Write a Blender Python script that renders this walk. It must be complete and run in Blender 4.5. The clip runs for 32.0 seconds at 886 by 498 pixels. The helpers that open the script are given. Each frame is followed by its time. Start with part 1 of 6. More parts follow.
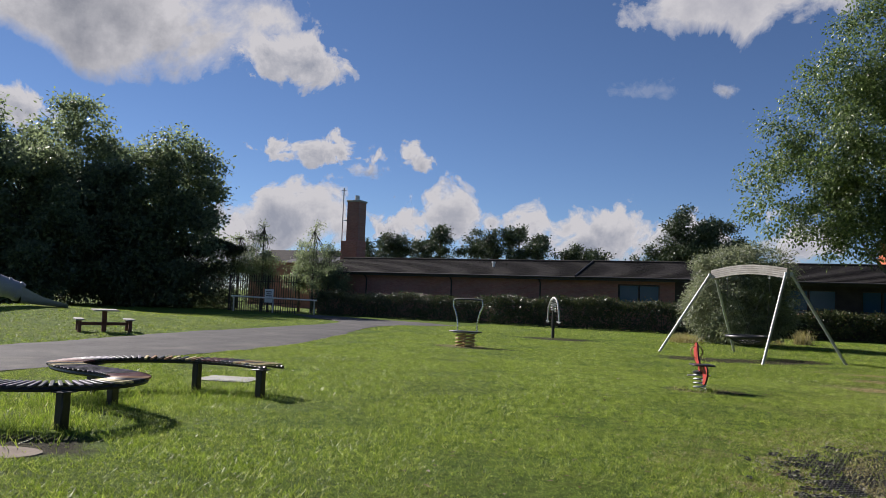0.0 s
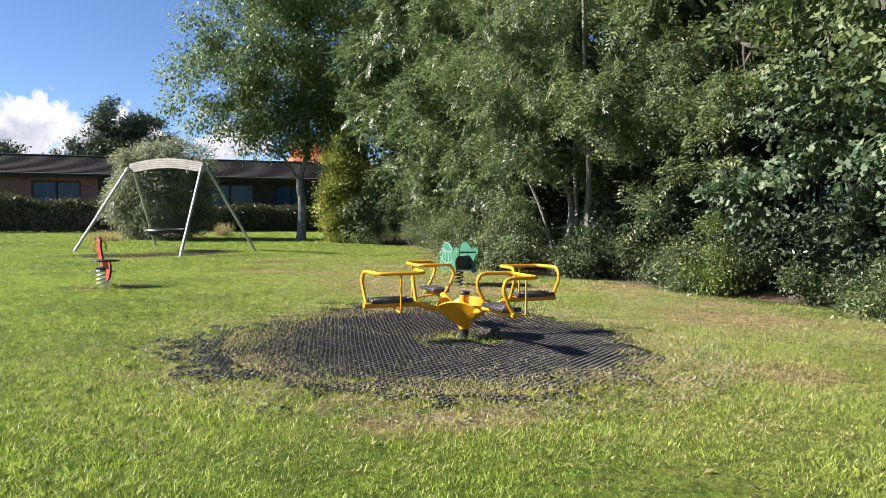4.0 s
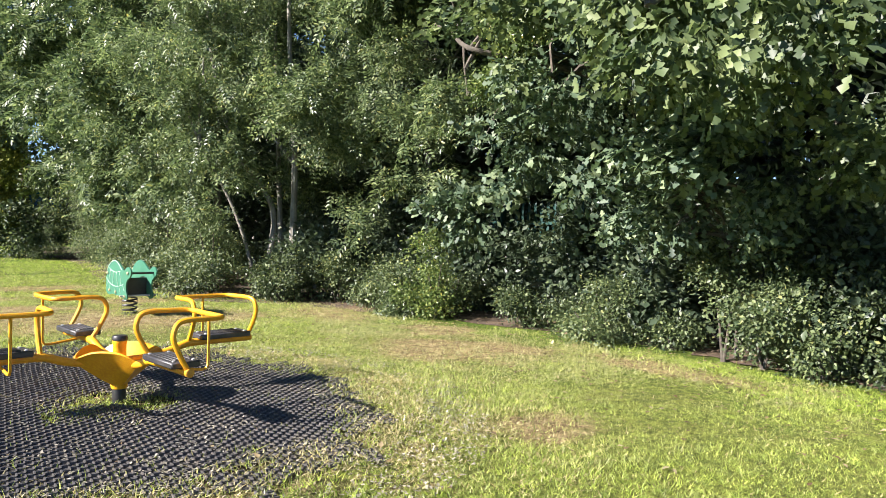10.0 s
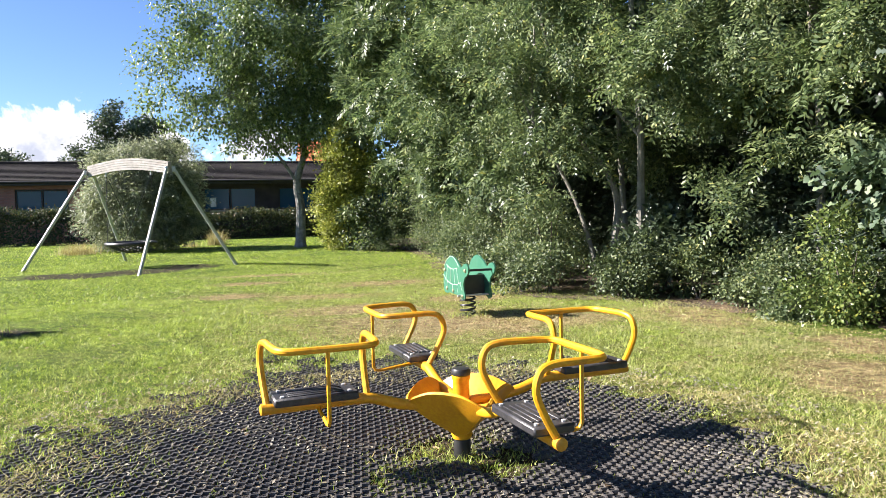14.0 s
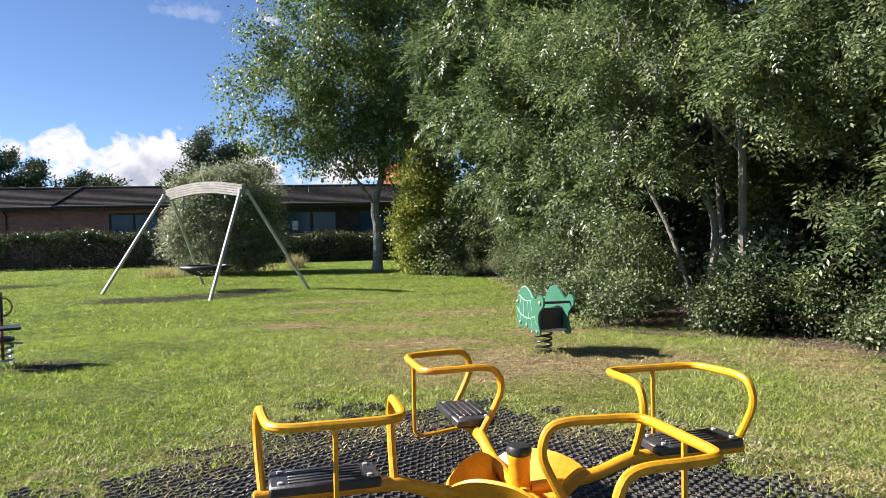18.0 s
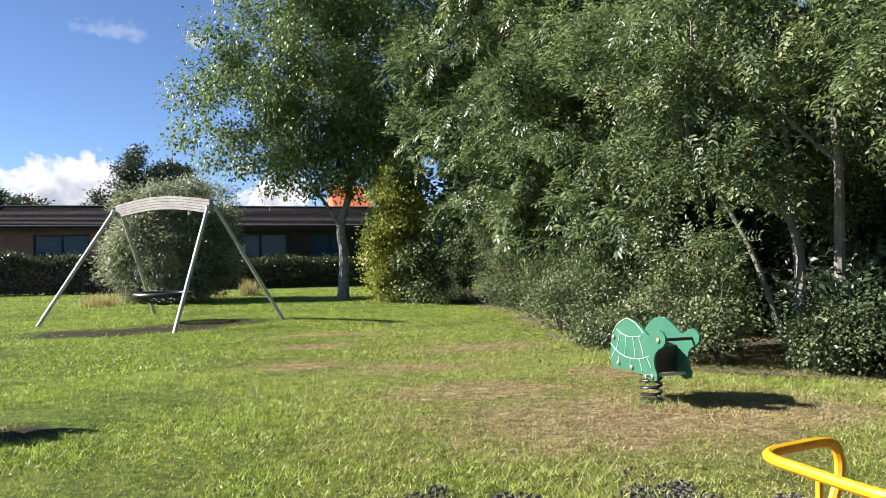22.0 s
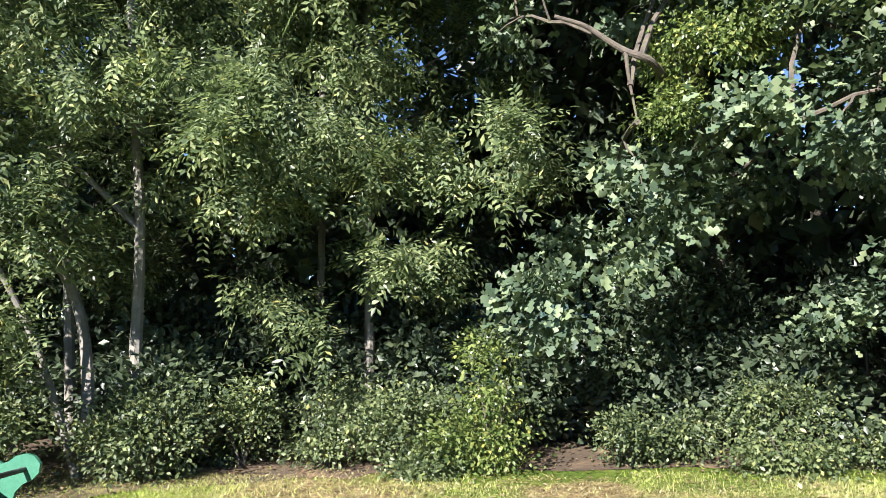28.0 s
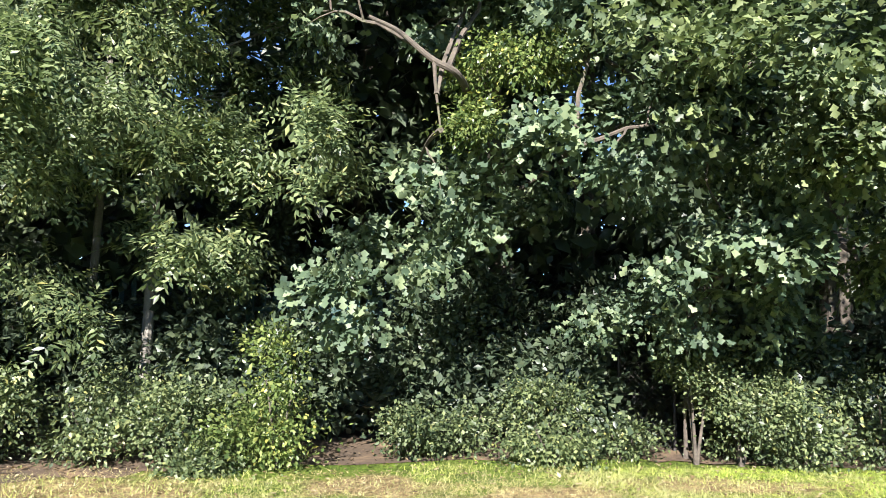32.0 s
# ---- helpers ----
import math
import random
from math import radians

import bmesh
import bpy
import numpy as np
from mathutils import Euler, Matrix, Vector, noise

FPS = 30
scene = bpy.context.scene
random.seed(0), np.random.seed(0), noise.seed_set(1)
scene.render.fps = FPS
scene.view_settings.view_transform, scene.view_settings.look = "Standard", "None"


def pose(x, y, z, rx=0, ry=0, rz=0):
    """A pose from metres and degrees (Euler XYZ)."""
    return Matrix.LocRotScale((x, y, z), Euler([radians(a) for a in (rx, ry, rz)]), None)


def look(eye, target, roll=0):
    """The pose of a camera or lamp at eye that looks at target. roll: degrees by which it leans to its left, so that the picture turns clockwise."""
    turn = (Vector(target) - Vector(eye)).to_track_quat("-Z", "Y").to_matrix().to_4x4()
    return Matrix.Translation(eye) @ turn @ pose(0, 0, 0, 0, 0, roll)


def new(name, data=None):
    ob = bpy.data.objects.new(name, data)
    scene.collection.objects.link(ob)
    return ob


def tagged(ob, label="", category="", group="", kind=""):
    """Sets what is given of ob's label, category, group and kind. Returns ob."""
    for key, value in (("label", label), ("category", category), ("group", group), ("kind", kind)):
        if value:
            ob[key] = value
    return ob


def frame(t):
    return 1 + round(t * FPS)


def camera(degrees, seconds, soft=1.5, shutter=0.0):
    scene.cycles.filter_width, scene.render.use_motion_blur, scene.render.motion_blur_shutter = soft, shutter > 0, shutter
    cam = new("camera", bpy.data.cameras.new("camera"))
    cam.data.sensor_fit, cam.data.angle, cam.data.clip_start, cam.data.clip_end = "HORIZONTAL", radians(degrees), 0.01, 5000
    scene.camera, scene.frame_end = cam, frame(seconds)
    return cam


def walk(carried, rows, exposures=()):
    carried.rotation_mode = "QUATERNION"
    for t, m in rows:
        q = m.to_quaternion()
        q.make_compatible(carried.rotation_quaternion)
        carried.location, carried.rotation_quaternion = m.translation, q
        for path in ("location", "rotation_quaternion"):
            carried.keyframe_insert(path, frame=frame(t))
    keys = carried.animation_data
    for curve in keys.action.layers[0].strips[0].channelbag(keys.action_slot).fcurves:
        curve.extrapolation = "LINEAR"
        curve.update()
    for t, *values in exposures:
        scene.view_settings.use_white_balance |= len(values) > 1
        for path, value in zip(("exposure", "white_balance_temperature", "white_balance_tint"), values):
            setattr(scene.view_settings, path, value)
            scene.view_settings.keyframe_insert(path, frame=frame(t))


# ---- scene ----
cam = camera(62.4, 32.0, soft=0.8)
PATH = [
    (0, (0.03, 0.009, 1.558), (-0.795, 1.826, 1.688), 2.2),
    (0.5, (0.01, 0.014, 1.535), (-0.868, 1.81, 1.605), 2.8),
    (1, (0.054, 0.042, 1.542), (-0.726, 1.883, 1.597), 2.7),
    (1.5, (0.078, 0.075, 1.537), (-0.58, 1.964, 1.568), 1.3),
    (2, (0.092, 0.091, 1.514), (-0.509, 1.998, 1.478), 0.1),
    (2.5, (0.123, 0.128, 1.514), (-0.215, 2.097, 1.411), 0.2),
    (3, (0.167, 0.172, 1.489), (0.166, 2.17, 1.39), -0.4),
    (3.5, (0.265, 0.204, 1.461), (0.458, 2.192, 1.348), -0.2),
    (4, (0.529, 0.309, 1.481), (1.14, 2.21, 1.368), 0.6),
    (4.5, (0.627, 0.347, 1.445), (1.449, 2.168, 1.353), 1.5),
    (6.5, (0.439, 1.023, 1.479), (1.2, 2.867, 1.342), -0.0),
    (6.7, (0.459, 1.107, 1.490), (1.141, 2.985, 1.398), -0.9),
    (7, (0.536, 1.205, 1.5), (1.189, 3.095, 1.462), -1.9),
    (7.5, (0.661, 1.305, 1.47), (1.496, 3.117, 1.344), -1.0),
    (8, (0.749, 1.515, 1.512), (1.72, 3.26, 1.396), 1.3),
    (8.5, (0.958, 1.606, 1.506), (2.021, 3.3, 1.455), 0.6),
    (9, (1.154, 1.707, 1.532), (2.256, 3.375, 1.498), 1.3),
    (9.5, (1.292, 1.768, 1.491), (2.421, 3.416, 1.399), 1.3),
    (10, (1.416, 1.945, 1.502), (2.719, 3.461, 1.438), 1.8),
    (10.5, (1.542, 2.134, 1.488), (2.86, 3.637, 1.418), 1.3),
    (11, (1.682, 2.352, 1.535), (2.784, 4.02, 1.491), 0.5),
    (11.5, (1.818, 2.589, 1.513), (2.837, 4.31, 1.48), -0.2),
    (12, (1.89, 2.892, 1.517), (3.064, 4.511, 1.486), 0.1),
    (12.5, (1.907, 3.149, 1.503), (2.938, 4.861, 1.423), 1.1),
    (13, (1.937, 3.409, 1.512), (2.537, 5.315, 1.435), 0.8),
    (13.5, (1.992, 3.62, 1.498), (2.449, 5.564, 1.392), 0.2),
    (14, (1.993, 3.871, 1.519), (2.538, 5.792, 1.401), -1.1),
    (14.5, (1.957, 4.108, 1.51), (2.268, 6.081, 1.4), -1.5),
    (16.2, (2.075, 4.262, 1.514), (1.668, 6.215, 1.384), 0.5),
    (16.5, (2.157, 4.316, 1.522), (1.867, 6.291, 1.391), 0.8),
    (17, (2.380, 4.486, 1.548), (2.427, 6.485, 1.528), 0.1),
    (17.5, (2.465, 4.579, 1.520), (2.727, 6.561, 1.472), -0.2),
    (18, (2.402, 4.785, 1.538), (2.725, 6.758, 1.486), -1.1),
    (18.5, (2.305, 5.002, 1.547), (2.559, 6.985, 1.512), -0.7),
    (19, (2.165, 5.273, 1.530), (2.214, 7.272, 1.508), -1.2),
    (19.5, (1.965, 5.505, 1.529), (1.739, 7.492, 1.570), -2.5),
    (20, (1.716, 5.782, 1.548), (1.526, 7.772, 1.589), -1.9),
    (20.5, (1.531, 6.114, 1.52), (1.457, 8.111, 1.604), -1.3),
    (21, (1.422, 6.391, 1.522), (1.425, 8.388, 1.619), -1.6),
    (21.5, (1.314, 6.664, 1.513), (1.692, 8.627, 1.569), -0.8),
    (22, (1.222, 6.988, 1.474), (1.735, 8.921, 1.492), -0.8),
    (22.5, (1.142, 7.391, 1.471), (1.584, 9.34, 1.534), -1.2),
    (23, (0.99, 7.724, 1.468), (1.582, 9.634, 1.478), 0.0),
    (23.5, (0.97, 8.044, 1.437), (1.752, 9.884, 1.403), -0.5),
    (24, (1.078, 8.399, 1.534), (1.888, 10.228, 1.566), -1.3),
    (24.5, (1.135, 8.722, 1.622), (1.981, 10.534, 1.621), -1.4),
    (26.5, (1.347, 9.368, 1.478), (2.419, 11.057, 1.473), -2.1),
    (26.7, (1.382, 9.421, 1.492), (2.674, 10.948, 1.460), -1.8),
    (27, (1.411, 9.484, 1.518), (2.923, 10.792, 1.449), -0.2),
    (27.5, (1.412, 9.517, 1.507), (3.193, 10.421, 1.593), -0.0),
    (28, (1.444, 9.573, 1.49), (3.379, 10.032, 1.699), -0.7),
    (28.5, (1.446, 9.61, 1.492), (3.42, 9.844, 1.711), 0.1),
    (29, (1.437, 9.641, 1.507), (3.412, 9.847, 1.735), 0.0),
    (29.5, (1.421, 9.658, 1.495), (3.397, 9.831, 1.742), -0.1),
    (30, (1.417, 9.666, 1.493), (3.398, 9.717, 1.749), -0.7),
    (30.5, (1.388, 9.672, 1.500), (3.371, 9.644, 1.740), -0.2),
    (31, (1.387, 9.667, 1.504), (3.37, 9.584, 1.725), 0.3),
    (31.5, (1.39, 9.666, 1.503), (3.373, 9.56, 1.717), 1.0),
    (32, (1.394, 9.664, 1.503), (3.378, 9.553, 1.701), 1.6),
]
EXPOSURES = [(0.0, 0.62), (1.0, 0.72), (2.0, 0.95), (3.0, 1.17), (4.0, 1.5), (7.0, 1.75), (10.0, 1.9), (13.0, 1.95), (15.5, 1.6), (17.0, 1.36), (18.0, 1.45), (19.0, 1.52), (20.0, 1.34), (21.0, 1.32), (22.0, 1.5), (23.0, 1.67), (24.0, 1.75), (27.0, 1.80), (28.0, 1.97), (29.0, 2.12), (32.0, 2.1)]
walk(cam, [(t, look(eye, target, roll)) for t, eye, target, roll in PATH], [(t, stops + 0.04, 6330 if t < 26 else 6230, 17) for t, stops in EXPOSURES])

# ---- world, sun ----
SUN_TO = Vector((-1.52, 0.40, 1.0)).normalized()
world = bpy.data.worlds.new("sky_world")
scene.world = world
world.use_nodes = True
wn = world.node_tree
sky = wn.nodes.new("ShaderNodeTexSky")
sky.sky_type = "NISHITA"
sky.sun_disc = False
sky.sun_elevation = math.asin(SUN_TO.z)
sky.sun_rotation = math.atan2(SUN_TO.x, SUN_TO.y)
sky.altitude = 2500
sky.air_density, sky.dust_density, sky.ozone_density = 1.0, 0.1, 5.0
wn.nodes["Background"].inputs["Strength"].default_value = 0.053
wn.links.new(sky.outputs[0], wn.nodes["Background"].inputs["Color"])
sun_data = bpy.data.lights.new("sun", "SUN")
sun_data.energy, sun_data.angle, sun_data.color = 5.0, radians(0.55), (1.0, 0.945, 0.85)
sun = new("sun", sun_data)
sun.matrix_world = look((0, 0, 60), Vector((0, 0, 60)) - SUN_TO)


# ---- materials ----
def ramp_node(t, fac, stops):
    n = t.nodes.new("ShaderNodeValToRGB")
    e = n.color_ramp.elements
    while len(e) < len(stops):
        e.new(0.5)
    for el, (p, c) in zip(e, stops):
        el.position, el.color = p, (*c, 1)
    t.links.new(fac, n.inputs[0])
    return n.outputs[0]


def noise_node(t, scale, detail=4, rough=0.6, vec=None, distort=0.0):
    n = t.nodes.new("ShaderNodeTexNoise")
    n.inputs["Scale"].default_value, n.inputs["Detail"].default_value = scale, detail
    n.inputs["Roughness"].default_value, n.inputs["Distortion"].default_value = rough, distort
    if vec is not None:
        t.links.new(vec, n.inputs["Vector"])
    return n.outputs["Fac"]


def math_node(t, op, a, b=None, clamp=False):
    n = t.nodes.new("ShaderNodeMath")
    n.operation, n.use_clamp = op, clamp
    for i, v in enumerate((a, b)):
        if v is None:
            continue
        if isinstance(v, (int, float)):
            n.inputs[i].default_value = v
        else:
            t.links.new(v, n.inputs[i])
    return n.outputs[0]


def mix_node(t, fac, a, b, blend="MIX"):
    n = t.nodes.new("ShaderNodeMix")
    n.data_type, n.blend_type = "RGBA", blend
    for sock, v in ((n.inputs[0], fac), (n.inputs[6], a), (n.inputs[7], b)):
        if isinstance(v, (int, float)):
            sock.default_value = v
        elif isinstance(v, tuple):
            sock.default_value = (*v, 1)
        else:
            t.links.new(v, sock)
    return n.outputs[2]


def blank(name):
    m = bpy.data.materials.new(name)
    m.use_nodes = True
    return m, m.node_tree, m.node_tree.nodes["Principled BSDF"]


def place_node(t):
    return t.nodes.new("ShaderNodeNewGeometry").outputs["Position"]


def object_node(t):
    return t.nodes.new("ShaderNodeTexCoord").outputs["Object"]


def bump_to(t, b, height, strength, dist=0.01):
    n = t.nodes.new("ShaderNodeBump")
    n.inputs["Strength"].default_value, n.inputs["Distance"].default_value = strength, dist
    t.links.new(height, n.inputs["Height"])
    t.links.new(n.outputs[0], b.inputs["Normal"])


def worn(name, c1, c2, scale=6.0, rough=0.6, metal=0.0, bump=0.2, fine=60.0, dirt=None, spec=0.5, rand=0.0):
    """A surface of two tones at one scale, fine grain at another, and dirt in blotches."""
    m, t, b = blank(name)
    v = object_node(t)
    big = noise_node(t, scale, 5, 0.6, v)
    col = ramp_node(t, big, [(0.3, c1), (0.7, c2)])
    small = noise_node(t, fine, 3, 0.6, v)
    col = mix_node(t, 0.35, col, ramp_node(t, small, [(0.3, (0.25, 0.25, 0.25)), (0.75, (0.8, 0.8, 0.8))]), "OVERLAY")
    if dirt:
        d = noise_node(t, scale * 0.6, 6, 0.7, v, 0.6)
        col = mix_node(t, ramp_node(t, d, [(0.52, (0, 0, 0)), (0.68, (0.85, 0.85, 0.85))]), col, dirt)
    if rand:
        info = t.nodes.new("ShaderNodeObjectInfo").outputs["Random"]
        col = mix_node(t, math_node(t, "MULTIPLY", info, rand), col, c2)
    t.links.new(col, b.inputs["Base Color"])
    t.links.new(math_node(t, "ADD", math_node(t, "MULTIPLY", small, 0.3), rough - 0.15), b.inputs["Roughness"])
    b.inputs["Metallic"].default_value = metal
    b.inputs["Specular IOR Level"].default_value = spec
    bump_to(t, b, small, bump)
    return m


def leafy(name, c_dark, c_mid, c_light, gloss=0.38, through_light=0.4, yellow=None, patch_size=1.3, parched=None, shade_mottle=(0.28, 0.70)):
    """Foliage: every leaf its own tone, some light passing through it, a waxy sheen."""
    m, t, b = blank(name)
    geo = t.nodes.new("ShaderNodeNewGeometry")
    stops = [(0.0, c_dark), (0.55, c_mid), (0.95, c_light)]
    if yellow:
        stops.append((1.0, yellow))
    col = ramp_node(t, geo.outputs["Random Per Island"], stops)
    # Light clumps and dark gaps painted into the leaf colour by position.
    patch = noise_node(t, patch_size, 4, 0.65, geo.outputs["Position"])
    col = mix_node(t, 0.75, col, ramp_node(t, patch, [(0.3, (shade_mottle[0], shade_mottle[0] + 0.03, shade_mottle[0] + 0.04)), (0.7, (shade_mottle[1] + 0.02, shade_mottle[1], shade_mottle[1] - 0.08))]), "OVERLAY")
    if parched:
        for x, y, rx, ry, much in parched:
            col = mix_node(t, math_node(t, "MULTIPLY", ellipse_mask(t, geo.outputs["Position"], x, y, rx, ry, 0.7, 1.3, 1.3), much), col, (0.41, 0.375, 0.20))
    t.links.new(col, b.inputs["Base Color"])
    b.inputs["Roughness"].default_value = gloss * 0.8
    b.inputs["Specular IOR Level"].default_value = 0.5
    tr = t.nodes.new("ShaderNodeBsdfTranslucent")
    t.links.new(mix_node(t, 0.5, col, (0.9, 1.0, 0.6), "MULTIPLY"), tr.inputs["Color"])
    mx = t.nodes.new("ShaderNodeMixShader")
    mx.inputs[0].default_value = through_light
    t.links.new(b.outputs[0], mx.inputs[1])
    t.links.new(tr.outputs[0], mx.inputs[2])
    t.links.new(mx.outputs[0], t.nodes["Material Output"].inputs["Surface"])
    return m


def ellipse_mask(t, pos, x, y, rx, ry, soft=0.5, ragged=0.8, scale=1.6):
    """1 inside a ragged ellipse on the ground, 0 outside."""
    sep = t.nodes.new("ShaderNodeSeparateXYZ")
    t.links.new(pos, sep.inputs[0])
    dx = math_node(t, "DIVIDE", math_node(t, "SUBTRACT", sep.outputs[0], x), rx)
    dy = math_node(t, "DIVIDE", math_node(t, "SUBTRACT", sep.outputs[1], y), ry)
    d = math_node(t, "SQRT", math_node(t, "ADD", math_node(t, "MULTIPLY", dx, dx), math_node(t, "MULTIPLY", dy, dy)))
    n = math_node(t, "MULTIPLY", math_node(t, "SUBTRACT", noise_node(t, scale, 6, 0.75, pos), 0.5), ragged * 2)
    return math_node(t, "DIVIDE", math_node(t, "SUBTRACT", math_node(t, "ADD", 1.0, n), d), soft, True)


# worn places in the turf, some with cast shadows painted in: x, y, half-widths
BARE = [(4.6, 12.9, 2.4, 1.4), (3.4, 16.4, 1.1, 0.5), (1.9, 17.0, 0.8, 0.5), (2.2, 19.2, 0.9, 0.35), (5.6, 15.2, 0.9, 0.6), (2.6, 21.0, 1.6, 0.35), (5.1, 12.9, 1.5, 1.1), (3.6, 14.6, 1.4, 0.7), (7.2, 8.6, 1.0, 1.2), (4.8, 18.2, 1.3, 0.6),
        (-1.1, 13.5, 0.5, 0.4), (7.9, 12.3, 0.7, 1.3), (8.2, 9.9, 0.6, 0.8), (8.5, 6.4, 0.45, 1.3), (8.0, 8.2, 0.4, 0.8), (-8.9, 21.6, 0.8, 0.6), (6.2, 12.6, 0.9, 0.5), (2.8, 7.7, 3.15, 3.0), (2.2, 5.1, 0.9, 0.35), (5.6, 5.6, 0.6, 0.5)]
# Arch, platform and spring rider patches: their cast shadows painted, plus worn soil.
SOIL_AND_SHADOW = [(2.9, 7.8, 2.6, 2.6), (-1.9, 23.1, 1.5, 0.95), (-0.3, 23.7, 1.3, 1.0), (0.8, 24.7, 0.9, 1.1), (-8.1, 29.4, 1.8, 1.0), (-6.4, 4.9, 0.8, 0.5), (-8.5, 21.3, 1.5, 0.5), (-1.0, 13.5, 0.8, 0.4)]


def turf_material():
    m, t, b = blank("turf")
    pos = place_node(t)
    big = noise_node(t, 0.22, 4, 0.6, pos)
    mid = noise_node(t, 1.7, 5, 0.7, pos)
    tuft = noise_node(t, 14.0, 6, 0.85, pos)
    fine = noise_node(t, 75.0, 4, 0.8, pos)
    col = ramp_node(t, mid, [(0.25, (0.054, 0.106, 0.013)), (0.5, (0.108, 0.170, 0.022)), (0.78, (0.190, 0.235, 0.042))])
    col = mix_node(t, ramp_node(t, big, [(0.45, (0, 0, 0)), (0.75, (0.4, 0.4, 0.4))]), col, (0.15, 0.165, 0.035))
    dry = math_node(t, "MAXIMUM", ellipse_mask(t, pos, 4.5, 14.0, 4.8, 9.5, 0.7, 1.3, 1.3), ellipse_mask(t, pos, 5.8, 5.0, 3.8, 4.5, 0.7, 1.5, 1.5))
    col = mix_node(t, math_node(t, "MULTIPLY", dry, 0.4), col, (0.28, 0.26, 0.085))
    straw = ramp_node(t, noise_node(t, 5.0, 6, 0.75, pos), [(0.32, (0.17, 0.115, 0.06)), (0.52, (0.33, 0.245, 0.135)), (0.68, (0.50, 0.40, 0.23))])
    for x, y, rx, ry in BARE:
        col = mix_node(t, math_node(t, "MULTIPLY", ellipse_mask(t, pos, x, y, rx, ry, 0.5, 1.2, 2.2), 0.92), col, straw)
    soil = ramp_node(t, noise_node(t, 9.0, 5, 0.7, pos), [(0.35, (0.022, 0.017, 0.012)), (0.65, (0.066, 0.050, 0.034))])
    for x, y, rx, ry in SOIL_AND_SHADOW:
        col = mix_node(t, math_node(t, "MULTIPLY", ellipse_mask(t, pos, x, y, rx, ry, 0.4, 0.9, 1.8), 0.9), col, soil)
    # Lit and shadowed tufts painted into the turf colour as light and dark overlays.
    col = mix_node(t, 0.75, col, ramp_node(t, tuft, [(0.34, (0.10, 0.10, 0.10)), (0.66, (0.90, 0.90, 0.86))]), "OVERLAY")
    col = mix_node(t, 0.5, col, ramp_node(t, noise_node(t, 4.5, 5, 0.8, pos), [(0.36, (0.20, 0.20, 0.20)), (0.64, (0.80, 0.80, 0.76))]), "OVERLAY")
    col = mix_node(t, 0.7, col, ramp_node(t, fine, [(0.3, (0.16, 0.16, 0.16)), (0.72, (0.85, 0.85, 0.82))]), "OVERLAY")
    t.links.new(col, b.inputs["Base Color"])
    b.inputs["Roughness"].default_value = 0.9
    b.inputs["Specular IOR Level"].default_value = 0.15
    bump_to(t, b, math_node(t, "ADD", tuft, math_node(t, "MULTIPLY", fine, 0.4)), 1.0, 0.09)
    return m


M_TURF = turf_material()
# Strong mottling paints tuft shadows into the blades, along with greener and paler tufts.
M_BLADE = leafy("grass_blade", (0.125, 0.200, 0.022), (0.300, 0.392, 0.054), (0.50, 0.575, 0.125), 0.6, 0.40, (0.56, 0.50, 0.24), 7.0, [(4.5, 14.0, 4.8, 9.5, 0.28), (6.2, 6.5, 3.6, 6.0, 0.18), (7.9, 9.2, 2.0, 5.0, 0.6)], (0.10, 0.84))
M_STRAW = leafy("dry_grass_blade", (0.24, 0.20, 0.085), (0.38, 0.325, 0.15), (0.55, 0.49, 0.27), 0.6, 0.35)
M_LITTER = worn("woodland_soil", (0.035, 0.024, 0.014), (0.10, 0.068, 0.038), 3.0, 0.95, bump=0.8, fine=40, dirt=(0.19, 0.13, 0.07))
M_CRUMB = leafy("leaf_crumbs", (0.16, 0.145, 0.11), (0.27, 0.245, 0.19), (0.40, 0.37, 0.30), 0.7, 0.2)
M_DRYLEAF = leafy("dry_leaf", (0.10, 0.06, 0.03), (0.20, 0.14, 0.075), (0.36, 0.30, 0.18), 0.7, 0.2)
M_TARMAC = worn("tarmac", (0.062, 0.060, 0.060), (0.108, 0.103, 0.100), 0.8, 0.9, bump=0.6, fine=70, dirt=(0.14, 0.13, 0.115), spec=0.25)
M_CONCRETE = worn("concrete", (0.30, 0.29, 0.26), (0.42, 0.41, 0.37), 3.0, 0.9, bump=0.4, fine=80)
M_RUBBER = worn("black_rubber", (0.036, 0.034, 0.033), (0.082, 0.077, 0.073), 9.0, 0.55, bump=0.4, fine=90, dirt=(0.16, 0.135, 0.10), rand=0.4)
M_SEAT = worn("seat_rubber", (0.020, 0.020, 0.022), (0.040, 0.038, 0.040), 12.0, 0.42, bump=0.15, fine=90, dirt=(0.07, 0.065, 0.06))
M_YELLOW = worn("yellow_paint", (0.66, 0.29, 0.006), (0.74, 0.36, 0.012), 4.0, 0.42, bump=0.05, fine=50, dirt=(0.42, 0.19, 0.02))
M_RED = worn("red_board", (0.38, 0.036, 0.032), (0.46, 0.06, 0.05), 6.0, 0.45, bump=0.06, dirt=(0.40, 0.05, 0.04))
M_GREENB = worn("green_board", (0.029, 0.130, 0.079), (0.047, 0.165, 0.104), 3.0, 0.42, bump=0.05, fine=120, dirt=(0.035, 0.12, 0.062))
M_BLACK = worn("black_paint", (0.014, 0.014, 0.015), (0.03, 0.03, 0.03), 8.0, 0.45, bump=0.08)
M_STEEL = worn("galvanised_steel", (0.42, 0.42, 0.41), (0.55, 0.55, 0.53), 9.0, 0.5, 0.3, 0.1, 50, dirt=(0.30, 0.30, 0.28))
M_CHROME = worn("stainless_steel", (0.55, 0.55, 0.55), (0.66, 0.66, 0.65), 9.0, 0.25, 1.0, 0.03)
